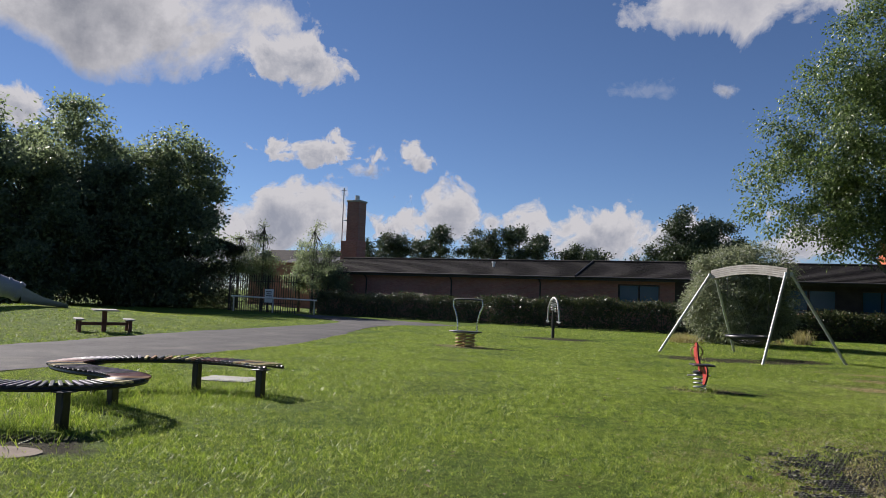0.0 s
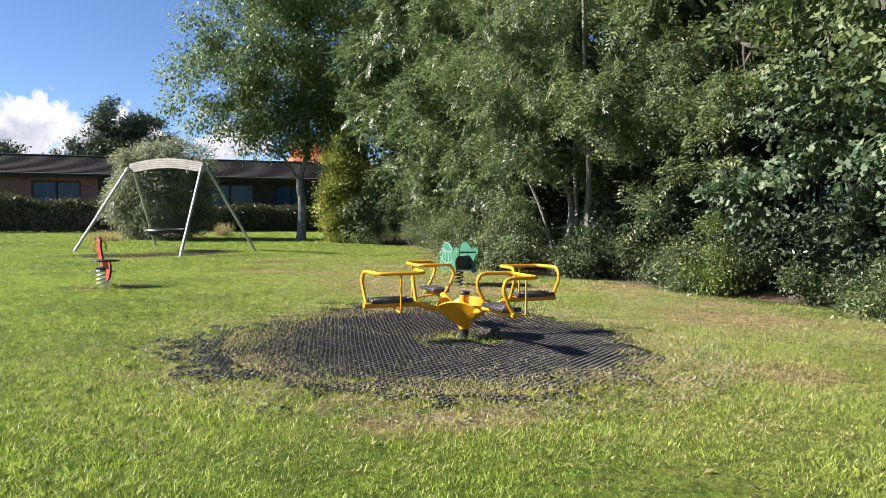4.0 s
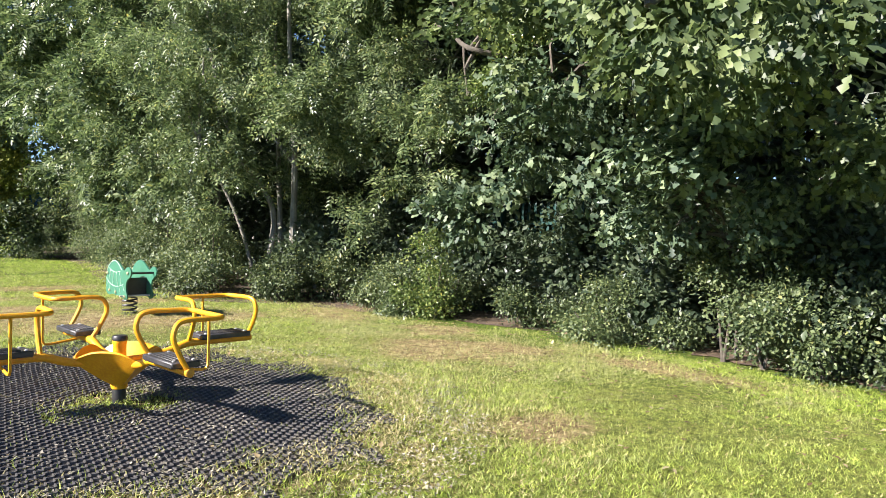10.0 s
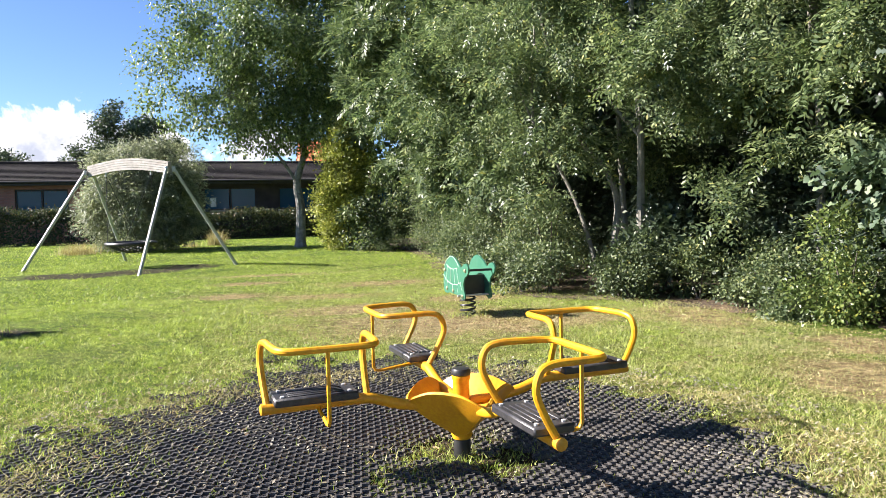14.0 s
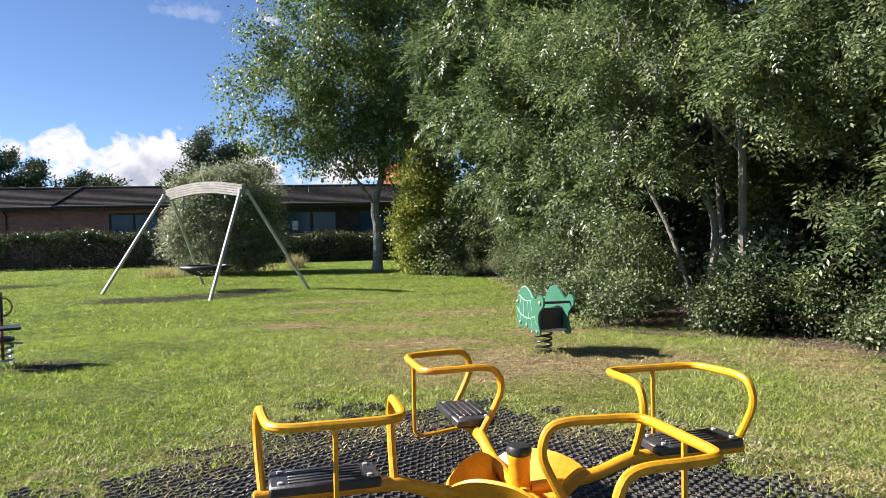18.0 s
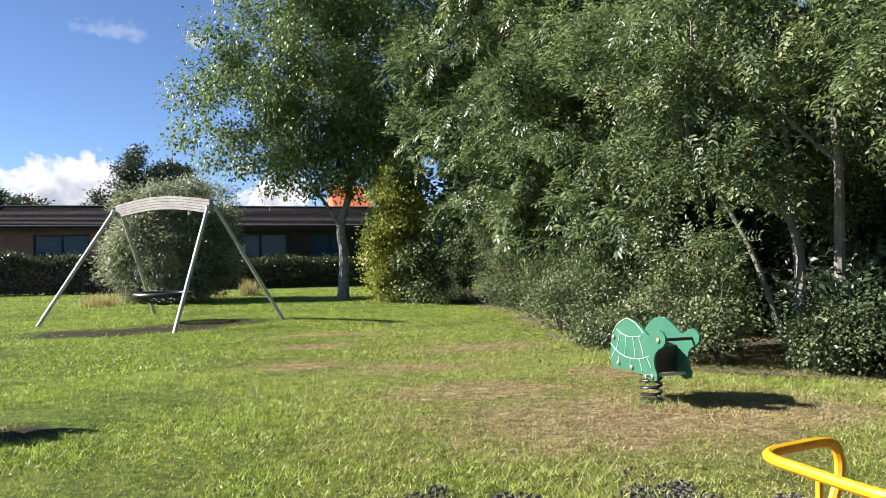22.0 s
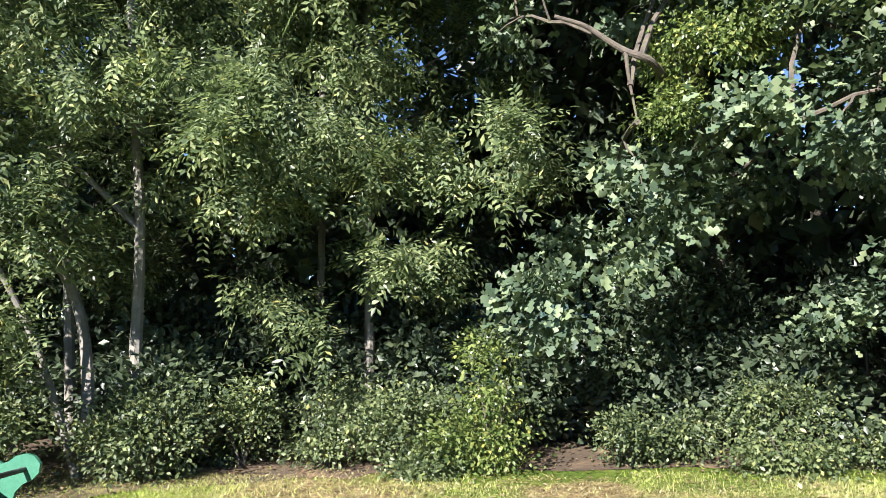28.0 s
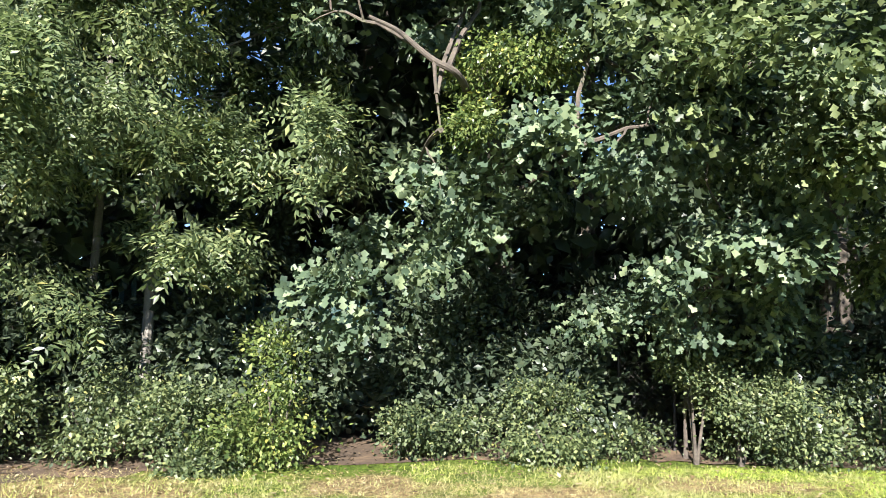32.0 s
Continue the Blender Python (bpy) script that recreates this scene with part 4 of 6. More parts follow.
# ---- turtle springer ----
def turtle(at, turn):
    """Local x runs towards the head."""
    s = thing("turtle_springer", "green turtle-shaped spring rocker with pale shell lines", "spring rocker", at, turn)
    body = [(-0.34, 0.34), (-0.345, 0.46), (-0.335, 0.56), (-0.30, 0.66), (-0.24, 0.74), (-0.16, 0.80), (-0.08, 0.825), (0.0, 0.812), (0.08, 0.775), (0.16, 0.72), (0.21, 0.685), (0.25, 0.70), (0.295, 0.735), (0.345, 0.748), (0.395, 0.735),
            (0.43, 0.69), (0.425, 0.635), (0.39, 0.595), (0.335, 0.565), (0.295, 0.52), (0.28, 0.46), (0.29, 0.39), (0.32, 0.33), (0.315, 0.275), (0.25, 0.25), (0.20, 0.275), (0.10, 0.30), (-0.05, 0.305), (-0.15, 0.31), (-0.22, 0.29), (-0.29, 0.295)]
    body = [(x * 1.18, z) for x, z in body]
    for y in (-0.19, 0.19):
        b = part("side_board", Shape().slab(body, 0.022, pose(0, y, 0)), M_GREENB, s, "green plastic side board with rounded turtle outline")
        face = y - 0.0135 if y < 0 else y + 0.0135
        lines = [[(-0.24, 0.70), (-0.15, 0.66), (-0.03, 0.645), (0.12, 0.67)], [(-0.335, 0.545), (-0.24, 0.48), (-0.12, 0.44), (0.02, 0.435), (0.13, 0.455), (0.22, 0.49)],
                 [(-0.19, 0.68), (-0.215, 0.58), (-0.25, 0.48)], [(-0.10, 0.655), (-0.11, 0.55), (-0.12, 0.44)], [(0.0, 0.645), (0.02, 0.54), (0.03, 0.435)], [(0.08, 0.66), (0.12, 0.56), (0.15, 0.46)],
                 [(-0.27, 0.49), (-0.32, 0.40)], [(-0.20, 0.465), (-0.225, 0.36)], [(-0.04, 0.437), (-0.045, 0.335)], [(0.19, 0.475), (0.245, 0.38)], [(0.09, 0.445), (0.125, 0.33)],
                 [(-0.30, 0.66), (-0.24, 0.74), (-0.16, 0.795), (-0.08, 0.82), (0.0, 0.805), (0.08, 0.76), (0.15, 0.695)]]
        for ln in lines:
            pts = [(x * 1.18, face, z) for x, z in ln]
            pts = smooth_path(pts, 4) if len(ln) > 2 else pts
            part("shell_line", Shape().tube(pts, 0.0045, 4), M_LINE, b, "pale routed shell line")
        for x, z in ((-0.285, 0.615), (-0.215, 0.36), (-0.02, 0.345), (0.345, 0.655), (0.26, 0.30)):
            part("bolt_cap", Shape().lathe([(0.026, 0), (0.024, 0.012), (0.012, 0.02)], 10, pose(x * 1.18, face, z, 90 if y < 0 else -90, 0, 0)), M_BRASS, b, "domed brass-coloured bolt cap")
    part("seat", Shape().box((-0.06, 0, 0.47), (0.40, 0.36, 0.025), None, 0.008), M_BLACK, s, "dark seat board between the sides")
    # The dark cavity between the sides is put into this board's black.
    part("chest_board", Shape().box((0.17, 0, 0.44), (0.02, 0.355, 0.26), None, 0.005), M_BLACK, s, "dark front board of the seat box")
    part("handle", Shape().tube([(0.407, -0.2, 0.655), (0.407, 0.2, 0.655)], 0.016, 10), M_BLACK, s, "black grab bar")
    part("footrest", Shape().tube([(0.29, -0.27, 0.31), (0.29, 0.27, 0.31)], 0.015, 10), M_STEEL, s, "steel foot bar")
    part("spring_plate", Shape().box((0.0, 0, 0.37), (0.34, 0.355, 0.02), None, 0.004), M_BLACK, s)
    part("spring", coil(0.10, 0.02, 0.37, 5.2, 0.014), M_BLACK, s, "black coil spring")
    part("base_plate", Shape().lathe([(0.13, -0.02), (0.13, 0.012), (0.12, 0.02)], 20), M_BLACK, s)
    return s


turtle((5.07, 13.50, 0.0), -85)


# ---- red springer ----
def red_springer(at, turn):
    s = thing("spring_rider", "red board spring rider with a ring handle on a steel coil", "spring rider", at, turn)
    part("spring", coil(0.10, 0.02, 0.30, 4.2, 0.015), M_SPRING, s, "pale coil spring")
    part("clamp", Shape().lathe([(0.06, 0.28), (0.12, 0.30), (0.12, 0.335), (0.06, 0.35)], 16), M_BLACK, s)
    neck = [(-0.02, 0.33), (-0.06, 0.42), (-0.16, 0.46), (-0.27, 0.53), (-0.33, 0.63), (-0.32, 0.73), (-0.26, 0.80), (-0.19, 0.83), (-0.13, 0.78), (-0.12, 0.68), (-0.08, 0.56), (0.0, 0.47), (0.08, 0.42), (0.06, 0.33)]
    tail = [(0.05, 0.42), (0.22, 0.44), (0.36, 0.45), (0.42, 0.40), (0.42, 0.30), (0.36, 0.20), (0.27, 0.13), (0.20, 0.14), (0.21, 0.24), (0.20, 0.32), (0.08, 0.35)]
    for nm, outline, lab in (("neck_board", neck, "dark-cored shaped front board"), ("tail_board", tail, "dark-cored shaped tail board")):
        board = part(nm, Shape().slab(outline, 0.022), M_BLACK, s, lab)
        for y in (-0.0135, 0.0135):
            part("red_face", Shape().slab(outline, 0.004, pose(0, y, 0)), M_RED, board, "red plastic face")
    part("seat", Shape().box((0.12, 0, 0.455), (0.34, 0.36, 0.028), None, 0.012), M_BLACK, s, "dark seat board")
    ring = [(-0.20, 0.105 * math.cos(a), 0.66 + 0.105 * math.sin(a)) for a in np.linspace(0, 2 * math.pi, 25)]
    part("ring_handle", Shape().tube(ring, 0.011, 7), M_RUSTY, s, "worn ring handle")
    part("footrest", Shape().tube([(-0.05, -0.2, 0.26), (-0.05, 0.2, 0.26)], 0.014, 8), M_STEEL, s)
    part("base_plate", Shape().lathe([(0.12, -0.02), (0.12, 0.02), (0.1, 0.025)], 16), M_SPRING, s)


red_springer((-1.13, 13.55, 0.10), -68)


# ---- twin-spring platform ----
def platform(at, turn):
    s = thing("spring_platform", "standing spring platform with a bent steel handrail", "spring platform", at, turn)
    for x in (-0.165, 0.165):
        part("spring", Shape().add(*[(lambda o: (o.v, o.f))(coil(0.15, 0.0, 0.46, 4.5, 0.028))][0], pose(x, 0, 0)), M_RUSTY, s, "sandy coloured coil spring")
    part("deck", Shape().box((0, 0, 0.50), (0.95, 0.5, 0.04), None, 0.012), M_BLACK, s, "dark deck board")
    part("bearer", Shape().box((0, 0, 0.465), (0.8, 0.2, 0.03)), M_STEEL, s)
    rail = smooth_path([(-0.36, 0.1, 0.52), (-0.37, 0.1, 0.8), (-0.45, 0.1, 1.1), (-0.54, 0.1, 1.3), (-0.52, 0.1, 1.45), (-0.42, 0.1, 1.51), (0, 0.1, 1.53), (0.42, 0.1, 1.51), (0.52, 0.1, 1.45), (0.54, 0.1, 1.3), (0.45, 0.1, 1.1), (0.37, 0.1, 0.8), (0.36, 0.1, 0.52)], 5)
    n = len(rail)
    part("handrail", Shape().tube(rail, 0.026, 9), M_CHROME, s, "bent stainless handrail")
    part("grip", Shape().tube(rail[int(n * 0.36):int(n * 0.64)], 0.034, 9), M_BLACK, s, "black rubber grip")
    part("base_plate", Shape().box((0, 0, 0.0), (0.9, 0.4, 0.03)), M_STEEL, s)


platform((-8.9, 21.65, -0.02), -8)


# ---- swinging arch on a post ----
def arch(at, turn):
    s = thing("spinning_arch", "steel arched spinner on a dark post", "spinner", at, turn)
    part("post", Shape().tube([(0, 0, -0.1), (0, 0, 1.15)], 0.065, 12), M_FASCIA, s, "dark green steel post")
    part("spring", coil(0.11, 1.1, 1.62, 5, 0.02), M_STEEL, s)
    pts = smooth_path([(-0.62, 0, 0.62), (-0.6, 0, 0.95), (-0.5, 0, 1.3), (-0.32, 0, 1.58), (0, 0, 1.69), (0.32, 0, 1.58), (0.5, 0, 1.3), (0.6, 0, 0.95), (0.62, 0, 0.62)], 5)
    part("arch_tube", Shape().tube(pts, 0.038, 10), M_STEEL, s, "bent galvanised steel tube")
    for x in (-0.62, 0.62):
        part("foot_peg", Shape().tube([(x - 0.2, 0, 0.68), (x + 0.2, 0, 0.68)], 0.02, 8), M_STEEL, s)


arch((-8.5, 30.4, 0.0), -52)


# ---- basket swing ----
def swing():
    s = thing("basket_swing", "basket nest swing on four raking poles with an arched timber beam", "swing", (-0.72, 25.2, 0))
    o = Vector((0.72, -25.2, 0))
    a, b = Vector((-1.86, 26.25, 2.62)) + o, Vector((0.42, 24.15, 2.62)) + o
    along = (b - a).normalized()
    side = Vector((-along.y, along.x, 0))
    for k in range(5):
        sh, n = Shape(), 12
        v, f = [], []
        for i in range(n + 1):
            u = i / n
            c = a.lerp(b, u) + Vector((0, 0, 0.15 * math.sin(math.pi * u) - 0.13 + 0.062 * k))
            for dy, dz in ((-0.06, 0.003), (0.06, 0.003), (0.06, 0.058), (-0.06, 0.058)):
                v.append(c + side * dy + Vector((0, 0, dz)))
        for i in range(n):
            f += [(i * 4 + q, i * 4 + (q + 1) % 4, i * 4 + 4 + (q + 1) % 4, i * 4 + 4 + q) for q in range(4)]
        f += [(3, 2, 1, 0), tuple(n * 4 + q for q in range(4))]
        part("beam_lamella", sh.add(v, f), M_TIMBER, s, "weathered laminated timber strip")
    feet = [((-3.51, 25.52), a), ((-1.2, 27.93), a), ((-0.26, 22.5), b), ((2.05, 24.91), b)]
    for (x, y), top in feet:
        foot = Vector((x, y, -0.1)) + o
        tip = top + Vector((0, 0, 0.05)) + (foot - top).normalized() * 0.05
        tip += (foot - top).dot(side) / abs((foot - top).dot(side)) * side * 0.09
        part("leg", Shape().tube([foot, tip], 0.043, 12), M_STEEL, s, "pale round steel leg")
        part("bracket", Shape().box(tip + Vector((0, 0, -0.02)), (0.09, 0.09, 0.14), None, 0.015), M_STEEL, s)
    c = a.lerp(b, 0.5)
    c.z = 0.66
    ring = [c + (along * math.cos(t) + side * math.sin(t)) * 0.62 for t in np.linspace(0, 2 * math.pi, 33)]
    part("basket_rim", Shape().tube(ring, 0.055, 9, False), M_BLACK, s, "padded black rim")
    net = Shape()
    for i in range(-4, 5):
        w = math.sqrt(max(0.0, 0.6 ** 2 - (i * 0.13) ** 2))
        for p, q in ((along, side), (side, along)):
            net.tube([c + p * i * 0.13 + q * w * u + Vector((0, 0, -0.24 * (1 - u * u) * (1 - (i / 5) ** 2))) for u in (-1, -0.5, 0, 0.5, 1)], 0.022, 5)
    part("basket_net", net, M_BLACK, s, "black rope net")
    for u in (0.22, 0.78):
        top = a.lerp(b, u) + Vector((0, 0, 0.15 * math.sin(math.pi * u) - 0.15))
        part("pivot", Shape().tube([top + Vector((0, 0, 0.06)), top - Vector((0, 0, 0.08))], 0.035, 8), M_STEEL, s)
        for q in (-1, 1):
            rim = c + along * (u - 0.5) * 1.1 + side * q * 0.5
            part("chain", Shape().tube([top - Vector((0, 0, 0.06)), rim], 0.007, 6), M_BLACK, s)
    return s


swing()


# ---- serpentine bench ----
def bench():
    s = thing("serpentine_bench", "winding bench of dark slats with yellow, red and purple paint", "bench", (-7.9, 6.6, 0))
    line = smooth_path([(p[0], p[1], 0) for p in [(1.28, 2.25), (0.55, 2.36), (-0.15, 2.22), (-0.85, 1.75), (-1.1, 1.15), (-0.9, 0.5), (-0.25, 0.22), (0.45, 0.15), (0.98, -0.1), (1.12, -0.6), (0.8, -1.15), (0.2, -1.45), (-0.5, -1.6), (-1.3, -2.0), (-1.9, -2.8)]], 24)
    tone = [M_BLACK, worn("slat_yellow", (0.46, 0.36, 0.14), (0.58, 0.48, 0.25), 8, 0.6), worn("slat_red", (0.11, 0.030, 0.032), (0.17, 0.05, 0.05), 8, 0.55), worn("slat_purple", (0.045, 0.034, 0.07), (0.075, 0.055, 0.10), 8, 0.55), worn("slat_orange", (0.26, 0.12, 0.04), (0.34, 0.17, 0.07), 8, 0.55)]
    run, last, count = 0.0, line[0], 0
    slat = Shape().box((0, 0, 0), (0.043, 0.45, 0.026), None, 0.007).mesh("slat")
    slats = {}
    for i, m in enumerate(tone):
        slats[i] = slat.copy()
        slats[i].materials.append(m)
    pick = np.random.default_rng(21)

    def tone_at(i):
        """Bare yellow timber at one end, then dark paint with runs of purple, red, orange and yellow."""
        u = i / 130
        if u > 0.70:
            return 1
        if u > 0.62:
            return 0
        if 0.10 < u < 0.17 or u < 0.05:
            return int(pick.choice([0, 1, 4], p=[0.3, 0.5, 0.2]))
        return [0, 0, 3, 3, 0, 2, 2, 4, 0, 1, 0, 3][(i // 2) % 12]

    for i in range(1, len(line)):
        run += (line[i] - last).length
        last = line[i]
        if run >= 0.078:
            run = 0.0
            d = (line[i] - line[i - 1]).normalized()
            ob = new("slat", slats[tone_at(count)])
            ob.parent = s
            ob.matrix_local = pose(line[i].x, line[i].y, 0.462, 0, 0, math.degrees(math.atan2(d.y, d.x)))
            count += 1
    for off in (-0.17, 0.17):
        pts = []
        for i in range(0, len(line), 3):
            d = (line[min(i + 1, len(line) - 1)] - line[max(i - 1, 0)]).normalized()
            pts.append(line[i] + Vector((-d.y * off, d.x * off, 0.425)))
        part("side_rail", Shape().tube(pts, 0.03, 6), M_BLACK, s, "curved black steel rail")
    for x, y in ((1.2, 2.05), (-0.07, 2.14), (-0.95, 1.0), (0.14, 0.40), (1.1, -1.1), (-1.0, -1.75)):
        part("leg", Shape().box((x, y, 0.2), (0.11, 0.11, 0.44), pose(0, 0, 0), 0.012), M_BLACK, s, "square black post leg")
        part("leg_plate", Shape().box((x, y, 0.405), (0.2, 0.2, 0.014), None, 0.004), M_BLACK, s)


bench()
cover = thing("inspection_cover", "grey concrete inspection cover set flush in the lawn", "manhole cover", (-8.5, 10.1, 0.0), 15)
part("frame", Shape().box((0, 0, 0.006), (0.95, 0.7, 0.02), None, 0.006), M_CONCRETE, cover)
part("lid", Shape().box((0, 0, 0.015), (0.8, 0.55, 0.012), None, 0.004), M_CONCRETE, cover)
slab = thing("stone_slab", "pale flat paving slab lying in the grass", "slab", (-23.5, 22.0, 0.12), 20)
part("slab_top", Shape().box((0, 0, 0.02), (2.2, 1.0, 0.06), None, 0.02), M_CONCRETE, slab)
pad = thing("worn_pad", "tan worn earth pad trodden beside the bench", "pad", (-6.5, 4.35, 0.0), 34)
part("pad_top", Shape().lathe([(0.62, -0.03), (0.60, 0.008), (0.4, 0.014), (0.1, 0.012)], 18, pose(0, 0, 0) @ Matrix.Diagonal((1.0, 0.5, 1, 1))), M_EARTH, pad)


# ---- picnic table ----
def picnic(at, turn):
    s = thing("picnic_table", "dark timber picnic table with two side benches", "picnic table", at, turn)
    for i in range(4):
        part("top_board", Shape().box((0, -0.27 + 0.18 * i, 0.73), (1.15, 0.165, 0.045), None, 0.008), M_TIMBER, s)
    part("pedestal", Shape().box((0, 0, 0.35), (0.14, 0.14, 0.72), None, 0.012), M_REDWOOD, s, "red-stained central post")
    for y in (-0.72, 0.72):
        part("seat_board", Shape().box((0, y, 0.44), (1.05, 0.24, 0.05), None, 0.01), M_TIMBER, s)
        for x in (-0.38, 0.38):
            part("seat_leg", Shape().box((x, y, 0.2), (0.1, 0.1, 0.44), None, 0.01), M_REDWOOD, s)
    part("cross_rail", Shape().box((0, 0, 0.3), (0.08, 1.4, 0.1), None, 0.01), M_REDWOOD, s)


picnic((-19.2, 16.75, 0.0), -35)


# ---- tube slide ----
def slide():
    s = thing("tube_slide", "grey ribbed tube slide ending in an open chute", "slide", (-27.5, 20.0, 0.45), 54.5)
    path = smooth_path([(-7.0, 0.6, 4.9), (-5.2, 0.3, 3.7), (-3.6, 0.1, 2.6), (-1.94, 0, 1.45), (-0.94, 0.0, 0.95), (-0.1, 0.1, 0.62)], 6)
    part("tube", Shape().tube(path, 0.38, 20, False), M_SLIDE, s)
    for i in range(2, len(path), 3):
        d = (path[min(i + 1, len(path) - 1)] - path[i - 1]).normalized()
        part("collar", Shape().tube([path[i] - d * 0.05, path[i] + d * 0.05], 0.42, 20), M_SLIDE, s, "raised joint collar")
    v, f, n = [], [], 10
    for i in range(9):
        u = i / 8
        for k in range(n + 1):
            a = math.pi + math.pi * k / n
            lip = 0.85 * (1.0 - u) ** 2.6
            v.append((-0.1 + 1.7 * u, 0.1 + 0.38 * math.cos(a), 0.58 - 0.38 * u + max(0.38 * math.sin(a) * (1 - 0.6 * u), -0.5) + (0.38 * lip * (abs(k - n / 2) / (n / 2)) ** 6)))
    for i in range(8):
        f += [(i * (n + 1) + k, i * (n + 1) + k + 1, (i + 1) * (n + 1) + k + 1, (i + 1) * (n + 1) + k) for k in range(n)]
    part("chute", Shape().add(v, f), M_SLIDE, s, "grey open run-out chute")
    part("support", Shape().tube([(1.2, 0.1, -0.5), (1.2, 0.1, 0.1)], 0.06, 8), M_STEEL, s)
    part("support", Shape().tube([(-3.0, 0, -0.5), (-3.0, 0, 2.0)], 0.08, 8), M_STEEL, s)
    part("support", Shape().tube([(-6.2, 0.5, -0.6), (-6.2, 0.5, 4.1)], 0.09, 8), M_STEEL, s)


slide()


# ---- gate, palisade fences ----
def palisade(name, label, a, b, h, mat, gap=0.16, rails=(0.4, 1.6)):
    a, b = Vector(a), Vector(b)
    d = (b - a)
    n = int(d.length / gap)
    ang = math.degrees(math.atan2(d.y, d.x))
    s = thing(name, label, "fence", a, ang)
    pale = Shape().add([(-0.035, 0, 0), (0, -0.02, 0), (0.035, 0, 0), (0.035, 0, h - 0.1), (0.0, -0.02, h), (-0.035, 0, h - 0.1), (0, 0.004, 0), (0, 0.004, h - 0.06)],
                       [(0, 1, 4, 5), (1, 2, 3, 4), (2, 6, 7, 3), (6, 0, 5, 7), (5, 4, 7), (4, 3, 7)]).mesh("pale", False)
    pale.materials.append(mat)
    for i in range(n + 1):
        ob = new("pale", pale)
        ob.parent = s
        ob.matrix_local = pose(i * gap, 0, 0)
    for z in rails:
        part("rail", Shape().box((d.length / 2, 0.03, z), (d.length, 0.04, 0.05)), mat, s)
    for i in range(0, n + 1, 17):
        part("post", Shape().box((i * gap, 0.09, h / 2 - 0.1), (0.08, 0.08, h), None, 0.008), mat, s)
    return s


palisade("palisade_gate", "tall dark steel palisade gate with a notice", (-35.9, 42.0, -0.05), (-30.0, 42.0, -0.05), 2.7, M_FASCIA, 0.2, (0.7, 2.2))
palisade("green_palisade_fence", "dark green steel palisade fence behind the undergrowth", (11.2, 9.0, 0), (11.6, 30.0, 0), 2.0, M_PALISADE, 0.155)
bar = thing("barrier_pole", "horizontal white barrier pole on posts by the gate", "barrier", (-35.0, 41.2, 0))
part("pole", Shape().tube([(0, 0, 1.05), (7.2, 0, 0.98)], 0.05, 8), M_WHITE, bar)
for x in (0.2, 3.6, 7.0):
    part("post", Shape().tube([(x, 0.05, -0.05), (x, 0.05, 1.0)], 0.05, 8), M_STEEL, bar)
sign = thing("notice_sign", "white notice sign fixed to the gate", "sign", (-32.3, 41.955, 1.15))
part("panel", Shape().box((0, 0, 0), (0.75, 0.03, 0.95), None, 0.01), M_WHITE, sign)
for z, w in ((0.28, 0.5), (0.14, 0.42), (0.0, 0.52), (-0.16, 0.36)):
    part("text_bar", Shape().box((0, -0.019, z), (w, 0.006, 0.06)), M_FASCIA, sign, "dark line of unreadable text")


def chainlink():
    s = thing("chain_link_fence", "chain-link fence panel coloured dark for the shade of the trees", "fence", (10.4, 6.25, 0), 90)
    w = Shape()
    for i in range(-18, 18):
        x0 = i * 0.075
        pts = [(x0 + k * 0.0375, 0.006 * (k % 2), k * 0.0375) for k in range(0, 30)]
        for sgn in (1, -1):
            run = [(p[0] if sgn > 0 else 0.7 - p[0], p[1], p[2]) for p in pts if 0 <= p[0] <= 0.7]
            if len(run) > 2:
                w.tube([run[0], run[-1]], 0.0022, 3, False)
    # Near-black wire and posts: the trees' shade is put into their colour.
    part("mesh_wire", w, M_FASCIA, s, "diamond wire mesh")
    for x in (0, 0.7):
        part("post", Shape().tube([(x, 0.03, -0.05), (x, 0.03, 1.15)], 0.022, 8), M_FASCIA, s)


chainlink()


# ---- trees and shrubs ----
# birch at the end of the wood
tree("birch_tree", "leafy birch with a pale trunk and drooping outer twigs", (4.45, 33.1, 0),
     [([(4.45, 33.1, -0.1), (4.5, 33.1, 1.5), (4.4, 33.1, 2.6), (4.75, 33.2, 4.2), (4.5, 33.3, 8), (4.4, 33.3, 12)], 0.21, 0.05), ([(4.42, 33.1, 2.5), (3.9, 33.0, 3.3), (3.0, 32.9, 4.6), (2.2, 32.8, 6.5)], 0.075, 0.03)],
     [(3.6, 33.2, 8.2, 3.0, 3.0, 3.6), (5.6, 33.2, 7.0, 2.4, 2.4, 2.6),  (0.9, 33.0, 6.6, 1.9, 2.0, 2.3), (4.2, 33, 5.4, 2.6, 2.4, 1.7), (4.6, 33.5, 11.8, 2.9, 2.8, 2.9), (2.2, 33, 9.6, 2.2, 2.2, 2.6), (1.9, 32.6, 4.9, 1.6, 1.6, 1.1), (3.2, 32.4, 4.1, 1.7, 1.4, 0.9), (5.4, 32.4, 4.6, 1.4, 1.3, 0.9)],
     4300, 19, 0.135, M_BIRCHLEAF, M_BIRCHBARK, 11, 0.28, 0.55, "broad")
